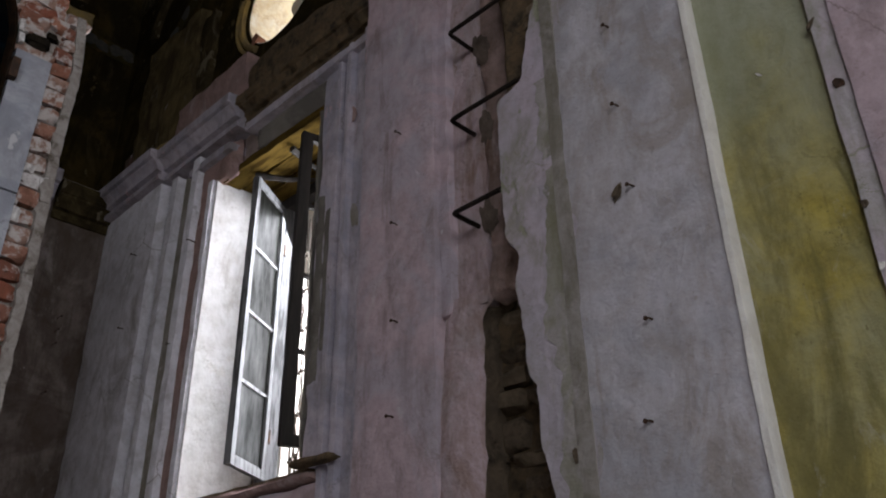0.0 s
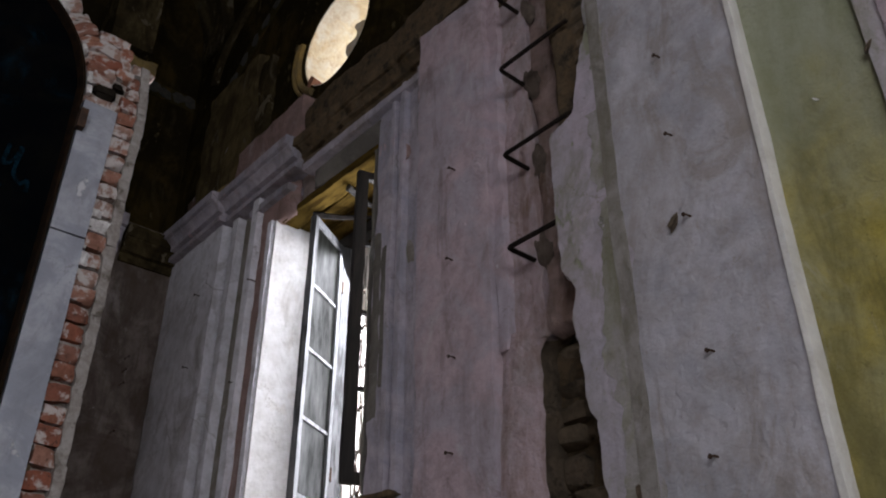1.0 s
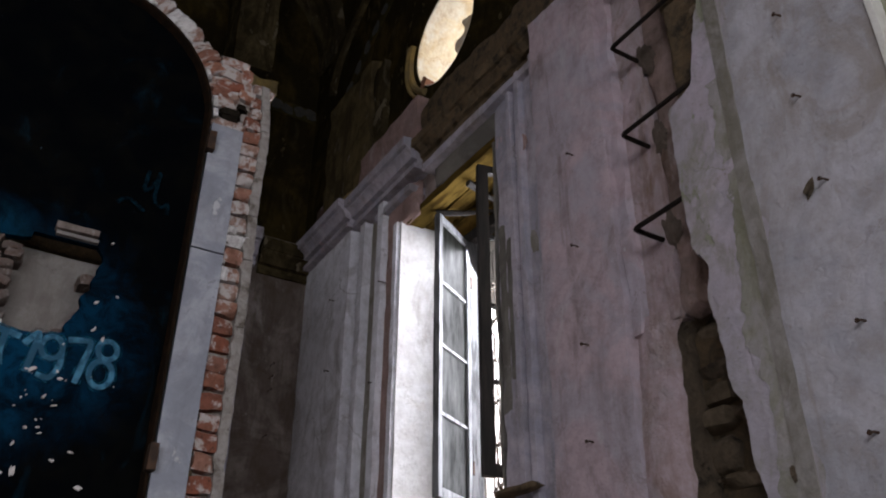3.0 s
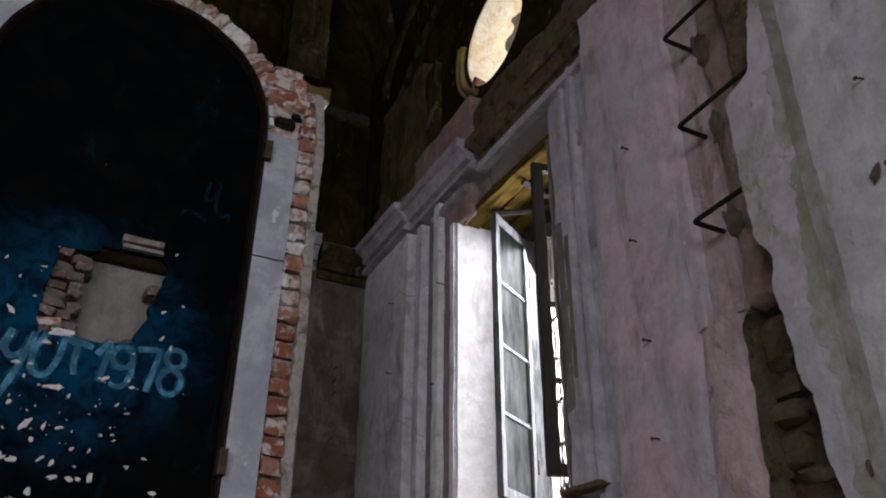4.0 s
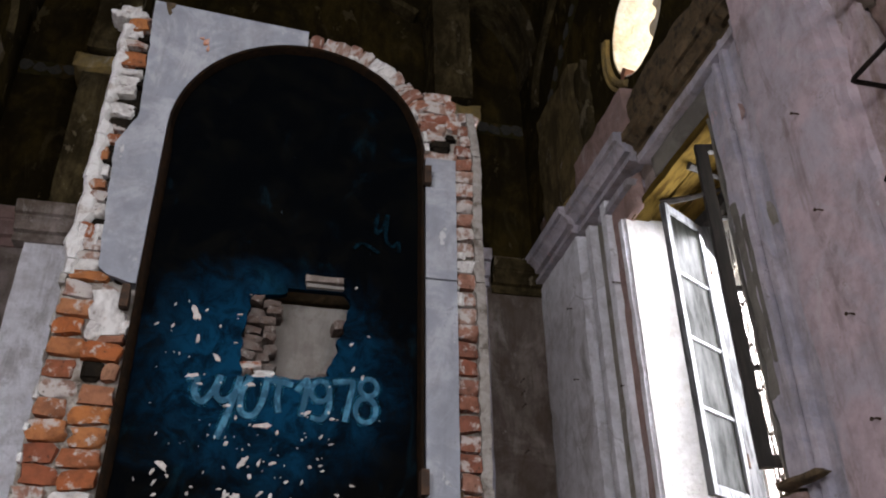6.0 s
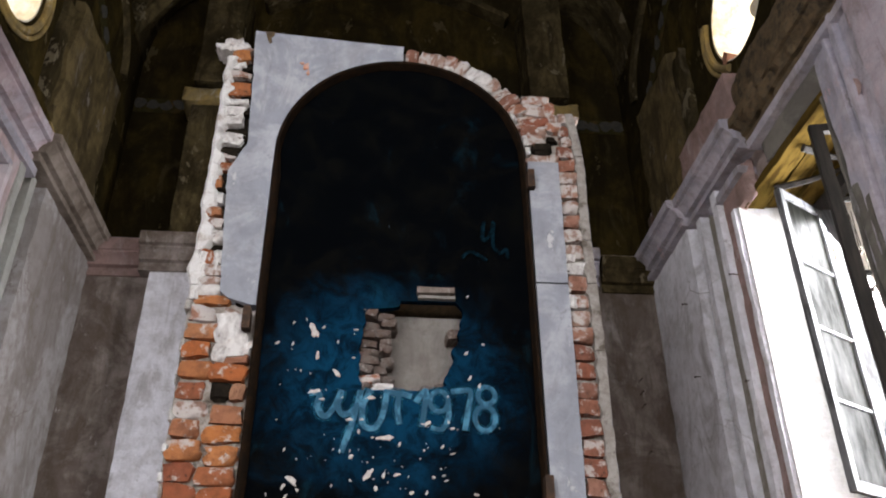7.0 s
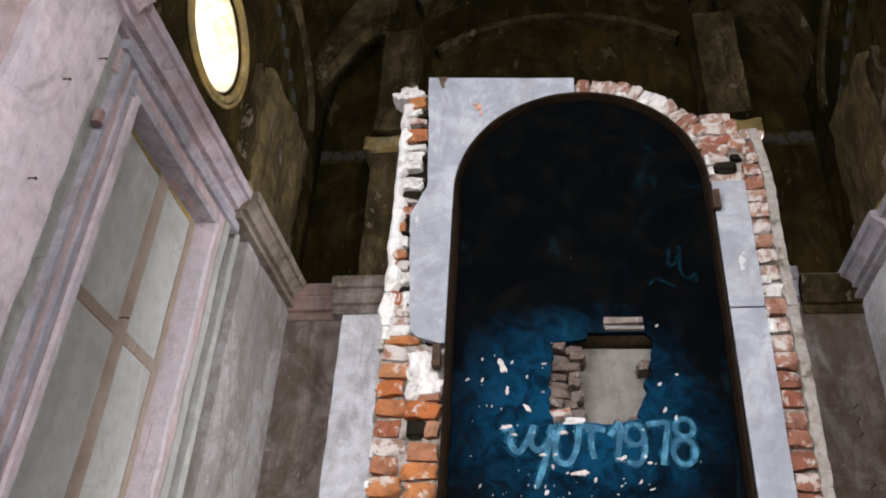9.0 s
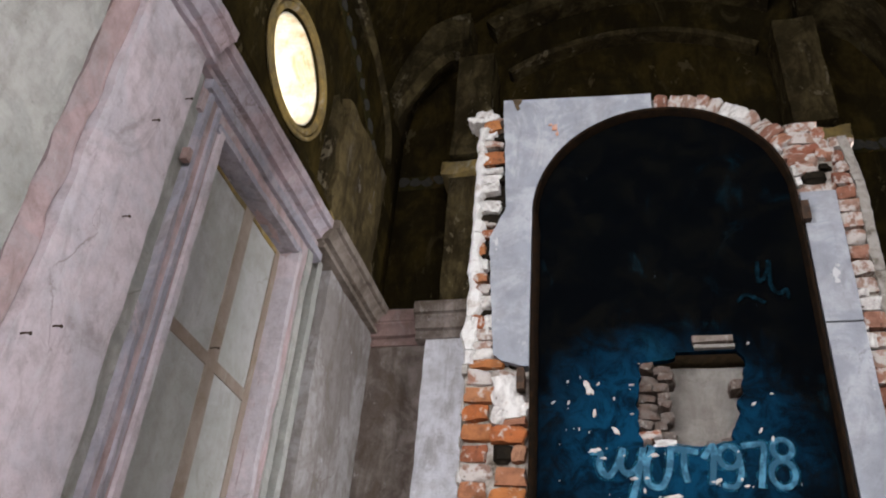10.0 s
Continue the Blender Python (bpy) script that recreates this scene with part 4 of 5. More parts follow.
box_part("outer_sill", (2.70, 3.10, 2.36), (3.04, 4.12, 2.50), M_CREAM, window_1, step=0.06, amp=0.01, chip=0.02)
for i in range(9):
    y = 3.14 + i * 0.115
    box_part("brick", (2.79, y, 2.50), (2.98, y + 0.10, 2.60 + 0.10 * rng.random()), M_BRICK, window_1, step=0.05, amp=0.008, chip=0.012, seed=i)
for z in (2.60, 2.95, 3.35, 3.8):
    part("iron_bar", tube(bmesh.new(), [(2.90, 3.10, z), (2.90, 3.5, z + 0.004), (2.90, 4.1, z)], 0.007), M_IRON, window_1)


def casement(label, hinge, free, z0, z1, wood, panes=4, glazed=True, st=0.045):
    """An open window leaf, hinged at one side."""
    h, f = Vector((*hinge, z0)), Vector((*free, z0))
    leaf = empty("window_casement", label, "casement", h, group="window leaves")
    u = (f - h)
    w = u.length
    leaf.rotation_euler = (0, 0, math.atan2(u.y, u.x))
    H, th = z1 - z0, 0.042

    def bar(name, a, b, mat=wood):
        part(name, solid(bmesh.new(), a, b, 0.08, 0.0015, 0.004, a[0] + a[2]), mat, leaf)

    bar("stile", (0, -th / 2, 0), (st, th / 2, H))
    bar("stile", (w - st, -th / 2, 0), (w, th / 2, H))
    bar("rail", (st - 0.002, -th / 2 + 0.002, 0), (w - st + 0.002, th / 2 - 0.002, 0.06))
    bar("rail", (st - 0.002, -th / 2 + 0.002, H - 0.05), (w - st + 0.002, th / 2 - 0.002, H))
    step = (H - 0.11) / panes
    for i in range(panes):
        z = 0.06 + step * i
        if i:
            bar("glazing_bar", (st - 0.002, -0.014, z - 0.012), (w - st + 0.002, 0.014, z + 0.012))
        if not glazed:
            continue
        bm = solid(bmesh.new(), (st - 0.004, -0.002, z + (0.010 if i else -0.004)), (w - st + 0.004, 0.002, z + step - (0.010 if i < panes - 1 else -0.004)), 1.0, 0, 0)
        pane = part("pane", bm, M_GLASS, leaf)
        pane.visible_shadow = False
    for z in (0.25, H - 0.3):
        part("hinge", tube(bmesh.new(), [(-0.008, 0.02, z - 0.04), (-0.008, 0.02, z + 0.04)], 0.009), M_IRON, leaf)
    return leaf


casement("open grey painted window leaf with four dusty panes", (2.665, 4.07), (2.30, 3.85), 2.64, 4.40, M_WOODGREY)
casement("open weathered window leaf without its panes, coloured dark as backlit", (2.67, 3.20), (2.24, 3.312), 2.62, 4.42, M_WOODDARK, 4, False, 0.066)

box_part("apron", (2.215, 2.98, 2.0), (2.33, 4.24, 2.405), M_PINK, window_1, "cracked pink plaster under the sill", step=0.05, amp=0.008, chip=0.02)
box_part("sill_edge", (2.185, 2.99, 2.405), (2.30, 4.10, 2.452), M_PINKBROWN, window_1, "broken plaster edge of the sill", step=0.03, amp=0.008, chip=0.02)
# broken sill timber beside the window
timber = empty("broken_timber", "splintered brown timber stub on the window sill", "timber", (2.15, 2.90, 2.465))
part("stub", solid(bmesh.new(), (-0.02, -0.11, -0.016), (0.05, 0.17, 0.014), 0.018, 0.014, 0.016, 5), M_BROKEN, timber)

# ---- climbing irons ----
def climbing_iron(z):
    ob = empty("climbing_iron", "bent black iron rung set in the wall", "rung", (0, 0, z), group="climbing irons")
    pts = [(2.30, 2.0, 0), (2.11, 2.0, 0), (2.095, 1.997, 0.001), (2.09, 1.985, 0.001), (2.09, 1.6, 0.004)]
    part("bar", tube(bmesh.new(), pts, 0.0105, 8), M_RUNG, ob)
    return ob


for z in (3.269, 3.725, 4.205, 4.66):
    climbing_iron(z)

# ---- altarpiece ----
AX, AR, AS = 0.089, 0.566, 3.94       # arch centre, radius, springing
FRONT = 3.10
altar = empty("altarpiece", "ruined brick altarpiece with stucco slabs and a dark blue arched panel", "altar", (0, 0, 0))


def a_top(x):
    if x < -0.655:
        return 4.53
    if x < 0.09:
        return 4.655 - 0.08 * (x + 0.65)
    if x < 0.62:
        return AS + math.sqrt(max(0, 0.675 ** 2 - (x - AX) ** 2)) + 0.02 * wob((x, 0, 0), 0.08)
    if x < 0.70:
        return 4.34
    if x < 0.80:
        return 4.28
    return 4.20 - (0.12 if x > 0.91 else 0)


def a_bottom(x):
    if abs(x - AX) >= AR:
        return 0.0
    return AS + math.sqrt(AR ** 2 - (x - AX) ** 2)


# masonry core, column by column
bm = bmesh.new()
xs = sorted(set(np.round(np.concatenate([np.linspace(-0.765, 0.93, 60), [AX - AR, AX - AR + 0.004, AX + AR - 0.004, AX + AR, -0.656, -0.654]]), 4)))
NZ = 34
cols = []
for x in xs:
    zb, zt = a_bottom(x), a_top(x)
    cols.append([[bm.verts.new((x + (0.006 * wob((x, y, k), 0.7) if 0 < k < NZ else 0), y + (0.016 * wob((x, 0, zb + (zt - zb) * k / NZ), 0.06) if y < 3.5 else 0), zb + (zt - zb) * k / NZ)) for y in (3.134, 3.75)] for k in range(NZ + 1)])
for a, b in zip(cols, cols[1:]):
    for k in range(NZ):
        for s in (0, 1):
            bm.faces.new((a[k][s], b[k][s], b[k + 1][s], a[k + 1][s]))
    for k in (0, NZ):
        bm.faces.new((a[k][0], b[k][0], b[k][1], a[k][1]))
for c in (cols[0], cols[-1]):
    for k in range(NZ):
        bm.faces.new((c[k][0], c[k + 1][0], c[k + 1][1], c[k][1]))
part("masonry_core", bm, M_JOINT, altar, "rough lime mortar core")

# stucco slabs
def left_edge(z):
    pts = [(3.147, -0.50), (3.171, -0.592), (3.20, -0.640), (3.51, -0.663), (3.63, -0.671), (3.81, -0.683), (3.906, -0.642), (3.971, -0.612), (4.037, -0.616), (4.383, -0.632), (4.665, -0.652)]
    return float(np.interp(z, [p[0] for p in pts], [p[1] for p in pts])) + 0.006 * wob((0, 0, z), 0.05)


def arch_left(z):
    r = AR + 0.012
    return AX - r if z <= AS else (AX - math.sqrt(r * r - (z - AS) ** 2) if z < AS + r else 0.085)


zs = list(np.arange(3.15, 4.50, 0.03)) + list(np.linspace(4.50, AS + AR + 0.0119, 10)) + [AS + AR + 0.0125, 4.56, 4.58, 4.60]
bm = rows_plate(bmesh.new(), [(z, left_edge(z), arch_left(z)) for z in zs], 3.085, 3.14, 0.003, 1, 6)
# its top edge runs down a little
for v in bm.verts:
    if v.co.z > 4.59:
        v.co.z = 4.668 - 0.075 * (v.co.x + 0.65)
arch_slab = part("stucco_slab", bm, M_MARBLE, altar, "pale grey stucco slab cut round the arch")
for z0, z1, dx in ((3.302, 3.938, 0.004), (0.3, 3.294, 0.0)):
    bm = rows_plate(bmesh.new(), [(z, 0.672 - dx * 0, 0.815 - 0.008 * (3.94 - z) + 0.003 * wob((0, 2, z), 0.08)) for z in np.arange(z0, z1 + 0.001, (z1 - z0) / 24)], 3.085, 3.14, 0.003, 4, 4)
    part("stucco_slab", bm, M_MARBLE, altar, "pale grey stucco slab")

# arched frame round the panel
def frame_ring(s):
    """s: 0..1 up the left leg, 1..2 over the arch, 2..3 down."""
    if s < 1:
        c, z, n = AX - AR, AS * s, (-1, 0)
    elif s < 2:
        a = math.pi * (2 - s)
        c, z, n = AX + AR * math.cos(a), AS + AR * math.sin(a), (math.cos(a), math.sin(a))
    else:
        c, z, n = AX + AR, AS * (3 - s), (1, 0)
    inner = 0.022 if s < 1.0 else 0.012
    return [(c + n[0] * o, y, z + n[1] * o) for o, y in ((0.008, 3.082), (0.008, 3.14), (-inner, 3.14), (-inner, 3.116), (-0.002, 3.086))]


part("panel_frame", sweep(bmesh.new(), frame_ring, list(np.linspace(0, 1, 40)) + list(np.linspace(1, 2, 60))[1:] + list(np.linspace(2, 3, 40))[1:], 0.004), M_RIM, altar, "dark brown arched frame")

# the painted panel, with the hole broken through it
def hole_span(z):
    if not 2.815 < z < 3.212:
        return None
    l = float(np.interp(z, (2.82, 2.93, 3.02, 3.17, 3.18, 3.21), (-0.05, -0.062, -0.058, -0.036, 0.085, 0.10))) + 0.016 * wob((0, 0, z), 0.04, 2)
    r = float(np.interp(z, (2.82, 2.84, 2.91, 3.06, 3.17, 3.21), (0.20, 0.285, 0.298, 0.338, 0.352, 0.343))) + 0.02 * wob((0, 4, z), 0.04, 2)
    return l, r


def panel_half(z):
    r = AR - 0.008
    return r if z <= AS else math.sqrt(max(1e-5, r * r - (z - AS) ** 2))


bm = bmesh.new()
rows_plate(bm, [(z, AX - panel_half(z), AX + panel_half(z)) for z in np.linspace(0.05, 2.815, 20)], 3.13, 3.16, 0.004, 3, 8)
zs = np.linspace(2.8151, 3.2119, 48)
rows_plate(bm, [(z, AX - panel_half(z), hole_span(z)[0]) for z in zs], 3.13, 3.16, 0.004, 3, 5)
rows_plate(bm, [(z, hole_span(z)[1], AX + panel_half(z)) for z in zs], 3.13, 3.16, 0.004, 3, 5)
rows_plate(bm, [(z, AX - panel_half(z), AX + panel_half(z)) for z in list(np.linspace(3.212, 4.4, 30)) + list(np.linspace(4.41, AS + AR - 0.009, 12))], 3.13, 3.16, 0.004, 3, 8)
panel = part("painted_panel", bm, M_PANEL, altar, "night-blue painted panel, near-black above and flaking below")
for lo, hi in (((-0.6, 3.56, 2.3), (0.75, 3.60, 3.9)), ((-0.6, 3.17, 2.3), (-0.12, 3.58, 3.9)), ((0.39, 3.17, 2.3), (0.75, 3.58, 3.9))):
    box_part("back_fill", lo, hi, M_BLIND, altar, "grey plaster seen through the hole", step=0.08)
box_part("back_fill", (-0.02, 3.26, 2.6), (0.42, 3.30, 3.205), M_HOLEBACK, altar, "grey-brown plaster seen through the hole", step=0.06)
box_part("back_fill", (-0.14, 3.17, 2.6), (0.40, 3.58, 2.80), M_MORTAR, altar, step=0.06, amp=0.01)
box_part("back_fill", (-0.14, 3.17, 3.22), (0.40, 3.58, 3.9), M_BROKEN, altar, step=0.06, amp=0.01)
box_part("ledge", (0.165, 3.09, 3.235), (0.325, 3.15, 3.268), M_BACKLOW, altar, "white stone ledge", step=0.03, amp=0.003, chip=0.006)
box_part("ledge", (0.17, 3.105, 3.215), (0.33, 3.15, 3.236), M_HOLEBACK, altar, step=0.03, amp=0.003, chip=0.006)

# flecks where the paint has fallen off
FLECKS = [(-0.25, 3.06, 54, -70), (-0.23, 2.95, 29, 80), (-0.15, 2.88, 33, -45), (-0.33, 3.0, 16, 60), (-0.21, 3.08, 14, 40), (-0.2, 2.77, 18, 0), (-0.23, 2.8, 37, 15),
          (-0.01, 2.78, 29, 10), (-0.09, 2.69, 25, 0), (0.05, 2.62, 50, 5), (-0.01, 2.48, 42, 55), (0.05, 2.48, 25, 75), (0.1, 2.48, 23, 20), (-0.29, 2.45, 46, -45),
          (-0.32, 2.43, 25, 50), (0.38, 3.24, 14, 30), (0.44, 3.02, 14, -20), (0.37, 2.98, 21, 40), (0.38, 2.87, 21, 60), (0.42, 2.84, 18, 80), (0.21, 2.68, 29, 40), (0.27, 2.59, 18, 45)]
frng = random.Random(12)
spots = [(x, z, 0.0006 * r, radians(a), 0.42) for x, z, r, a in FLECKS]
for i in range(120):
    x, z = frng.gauss(0.04, 0.22), frng.uniform(2.2, 3.12) if i % 3 else frng.uniform(2.2, 2.7)
    h = hole_span(z)
    if abs(x - AX) < 0.5 and not (h and h[0] - 0.02 < x < h[1] + 0.02):
        spots.append((x, z, frng.choice((0.002, 0.003, 0.004, 0.005, 0.007, 0.010)) if z > 2.42 else frng.uniform(0.004, 0.018), frng.gauss(0.6, 0.9), frng.uniform(0.25, 0.8)))
bm = bmesh.new()
for x, z, r, tilt, k in spots:
    n = frng.randint(9, 13)
    front, rear = [], []
    for j in range(n):
        a = 2 * math.pi * j / n
        q = r * frng.uniform(0.55, 1.3)
        u, v = q * math.cos(a), q * k * math.sin(a)
        px, pz = x + u * math.cos(tilt) - v * math.sin(tilt), z + u * math.sin(tilt) + v * math.cos(tilt)
        front.append(bm.verts.new((px, 3.122, pz)))
        rear.append(bm.verts.new((px, 3.134, pz)))
    bm.faces.new(front)
    for j in range(n):
        bm.faces.new((front[j], front[(j + 1) % n], rear[(j + 1) % n], rear[j]))
tagged(part("flaked_plaster", bm, M_FLAKE, panel, "bare plaster flecks where paint has fallen"), kind="stuff")

# graffiti: a year, and a scrawl before it
def stroke(pts, r, mat=M_GRAFFITI, label="blue sprayed scrawl"):
    fine = []
    for i in range(len(pts) - 1):
        for k in range(8):
            s = k / 8
            p0, p1, p2, p3 = pts[max(i - 1, 0)], pts[i], pts[i + 1], pts[min(i + 2, len(pts) - 1)]
            fine.append(tuple(0.5 * (2 * p1[c] + (p2[c] - p0[c]) * s + (2 * p0[c] - 5 * p1[c] + 4 * p2[c] - p3[c]) * s * s + (3 * p1[c] - p0[c] - 3 * p2[c] + p3[c]) * s ** 3) for c in (0, 1)))
    fine.append(pts[-1])
    for name, width, front, m in (("graffiti", r, 3.1235, mat), ("overspray", r * 1.9, 3.1262, M_MIST))[:2 if mat is M_GRAFFITI else 1]:
        bm = tube(bmesh.new(), [(x, 0, z) for x, z in fine], lambda k: width * (0.85 + 0.3 * abs(wob((k * 3, fine[0][0], fine[0][1]), 0.4))), 8)
        for v in bm.verts:
            v.co.y = front + 0.06 * v.co.y
        part(name, bm, m, panel, label)


def loop(cx, cz, rx, rz, a0=0, a1=360):
    return [(cx + rx * math.cos(radians(a)), cz + rz * math.sin(radians(a))) for a in np.linspace(a0, a1, 11)]


stroke([(-0.25, 2.795), (-0.21, 2.79), (-0.215, 2.74), (-0.185, 2.70), (-0.15, 2.74), (-0.125, 2.81)], 0.013)
stroke([(-0.125, 2.81), (-0.135, 2.74), (-0.11, 2.71), (-0.065, 2.74), (-0.05, 2.81), (-0.08, 2.67), (-0.115, 2.56)], 0.013)
stroke([(-0.012, 2.815), (-0.04, 2.74), (-0.035, 2.67), (0.01, 2.66), (0.04, 2.72), (0.052, 2.81)], 0.013)
stroke([(0.04, 2.805), (0.10, 2.80), (0.15, 2.79)], 0.013)
stroke([(0.10, 2.80), (0.095, 2.73), (0.105, 2.675)], 0.012)
YEAR = "blue sprayed year 1978"
stroke([(0.165, 2.765), (0.205, 2.815), (0.20, 2.74), (0.19, 2.665)], 0.013, M_GRAFFITI, YEAR)
stroke(loop(0.258, 2.772, 0.036, 0.042, 20, 380) + [(0.295, 2.71), (0.27, 2.66), (0.225, 2.665)], 0.011, M_GRAFFITI, YEAR)
stroke([(0.305, 2.812), (0.345, 2.818), (0.383, 2.815), (0.372, 2.74), (0.357, 2.655)], 0.012, M_GRAFFITI, YEAR)
stroke(loop(0.446, 2.80, 0.034, 0.036, -90, 270), 0.011, M_GRAFFITI, YEAR)
stroke(loop(0.438, 2.706, 0.040, 0.050, 90, 450), 0.011, M_GRAFFITI, YEAR)

stroke([(0.46, 3.62), (0.455, 3.52), (0.49, 3.56), (0.505, 3.62), (0.50, 3.50), (0.53, 3.46), (0.555, 3.48), (0.56, 3.43)], 0.009, M_FAINT)
stroke([(0.36, 3.43), (0.40, 3.46), (0.47, 3.42)], 0.009, M_FAINT)

# dark patch for a notch broken out of the slab's top corner
def flat_patch(name, pts, y, mat, label):
    """A thin ragged patch on the slab's face."""
    bm = bmesh.new()
    front = [bm.verts.new((x, y, z)) for x, z in pts]
    rear = [bm.verts.new((x, y + 0.012, z)) for x, z in pts]
    bm.faces.new(front)
    for k in range(len(pts)):
        q = (k + 1) % len(pts)
        bm.faces.new((front[k], front[q], rear[q], rear[k]))
    part(name, bm, mat, arch_slab, label)


def ragged(cx, cz, w, h, n, seed):
    return [(cx + w * math.cos(2 * math.pi * k / n) * (0.75 + 0.7 * wob((k * 0.37, seed, 0), 0.5)), cz + h * math.sin(2 * math.pi * k / n) * (0.75 + 0.7 * wob((k * 0.37, seed, 3), 0.5))) for k in range(n)]


flat_patch("notch", [(-0.600, 4.664), (-0.585, 4.610), (-0.572, 4.585), (-0.563, 4.600), (-0.570, 4.625), (-0.556, 4.640), (-0.553, 4.662)], 3.0795, M_BROKEN, "dark patch for a broken notch in the slab")
# orange splash on the slab
flat_patch("paint_splash", ragged(-0.385, 4.445, 0.018, 0.026, 16, 1), 3.0785, M_ORANGE, "faded orange paint splash")
flat_patch("paint_splash", ragged(-0.372, 4.405, 0.008, 0.022, 12, 4), 3.0785, M_ORANGE, "")
flat_patch("paint_splash", ragged(-0.405, 4.465, 0.012, 0.008, 10, 7), 3.0785, M_ORANGE, "")

# hinges and hooks of the lost doors
for x, z in ((0.676, 3.82), (-0.515, 3.08), (0.66, 2.42)):
    box_part("iron_pintle", (x - 0.018, 3.045, z - 0.05), (x + 0.018, 3.10, z + 0.05), M_IRON, altar, step=0.03, amp=0.003, chip=0.008)


# ---- bricks of the altarpiece, one by one ----
BRICKS = []
for v in range(8):
    BRICKS.append(None)


def brick_mesh(v):
    if BRICKS[v] is None:
        bm = solid(bmesh.new(), (-0.5, -0.5, -0.5), (0.5, 0.5, 0.5), 0.33, 0.0, 0.0)
        for vert in bm.verts:
            c = vert.co
            rim = sum(1 for a in c if abs(a) > 0.4)
            pull = 0.10 * (rim - 1) * (0.3 + 1.4 * abs(wob(c, 0.35, v * 5.3)))
            vert.co = c * (1 - pull) + 0.15 * Vector((wob(c, 0.45, v), wob(c, 0.6, v + 20), wob(c, 0.6, v + 40)))
        bmesh.ops.recalc_face_normals(bm, faces=bm.faces[:])
        me = bpy.data.meshes.new("brick")
        bm.to_mesh(me)
        bm.free()
        me.polygons.foreach_set("use_smooth", [True] * len(me.polygons))
        me.set_sharp_from_angle(angle=radians(62))
        BRICKS[v] = me
    return BRICKS[v]


def lay(cx, cz, w, h, mat, depth=0.11, proud=0.0, tilt=0.0, name="brick"):
    v = rng.randrange(8)
    me = brick_mesh(v)
    key = f"{me.name}_{mat.name}"
    me2 = bpy.data.meshes.get(key)
    if me2 is None:
        me2 = me.copy()
        me2.name = key
        me2.materials.append(mat)
    ob = new(name, me2)
    ob.matrix_world = pose(cx, FRONT + depth / 2 - proud, cz, rng.uniform(-4, 4), tilt, rng.uniform(-5, 5)) @ Matrix.Diagonal((w, depth, h, 1))
    ob.parent = altar


PITCH = 0.081
# jamb with two headers a course, low on one side
for i in range(38):
    z = 3.12 - i * 0.0805
    split = -0.636 + 0.012 * (1 if i % 2 else -1)
    lay((-0.762 + split) / 2 + rng.uniform(-0.004, 0.004), z, split + 0.762 - 0.005, PITCH - 0.008, M_BRICK if i % 5 else M_BRICK_PALE, proud=rng.uniform(-0.02, 0.014), tilt=rng.uniform(-3, 3))
for i in range(36):
    z = 2.862 - i * 0.0775 - (0.0 if i < 1 else 0.09)
    split = -0.632 + 0.010 * (1 if i % 2 else -1)
    lay((split - 0.49) / 2, z, -0.49 - split - 0.005, PITCH - 0.010, M_LUMP if i == 6 else M_BRICK, proud=rng.uniform(-0.02, 0.01), tilt=rng.uniform(-3, 3))
lay(-0.555, 2.915, 0.13, 0.045, M_BRICK, tilt=-5)
lay(-0.520, 2.785, 0.055, 0.07, M_BRICK, tilt=8)
# one big lump of lime beside the foot of the slab
for x, z, w, h in ((-0.585, 3.05, 0.115, 0.13), (-0.57, 2.975, 0.13, 0.10), (-0.53, 2.965, 0.09, 0.06), (-0.61, 2.93, 0.06, 0.06)):
    lay(x, z, w, h, M_LUMP, proud=0.012, tilt=rng.uniform(-12, 12), name="lime_lump")
lay(-0.60, 3.125, 0.08, 0.06, M_BRICK_PALE, proud=-0.03, tilt=20)


# toothed edge above it: a skin of white lime outside, broken headers against the slab
def lime_in(z):
    return -0.722 + 0.030 * wob((0, 4, z), 0.07, 2) + 0.02 * wob((0, 4, z), 0.025, 5)


def lime_out(z):
    return -0.772 - 0.022 * max(0.0, 1 - abs(z - 3.31) / 0.09) + 0.010 * wob((0, 6, z), 0.09, 3)


for z0, z1 in ((3.17, 3.232), (3.236, 3.40), (3.403, 3.63), (3.634, 3.85), (3.853, 4.055), (4.058, 4.17), (4.173, 4.34), (4.344, 4.50)):
    part("lime_edge", sweep(bmesh.new(), lambda z: [(lime_out(z) + 0.01, 3.20, z), (lime_out(z), 3.105, z), (lime_out(z) + 0.012, 3.09, z), (lime_in(z) - 0.012, 3.088, z), (lime_in(z), 3.10, z), (lime_in(z) + 0.01, 3.20, z)],
                            np.linspace(z0, z1, 14), 0.008, z0), M_WHITE, altar, "crumbled white lime edge")
part("open_joint", rows_plate(bmesh.new(), [(z, -0.73, left_edge(z) + 0.02) for z in np.arange(3.17, 4.5, 0.02)], 3.128, 3.17, 0.012, 4, 4), M_HOLLOW_SHADE, altar, "dark plate for the shaded joints")
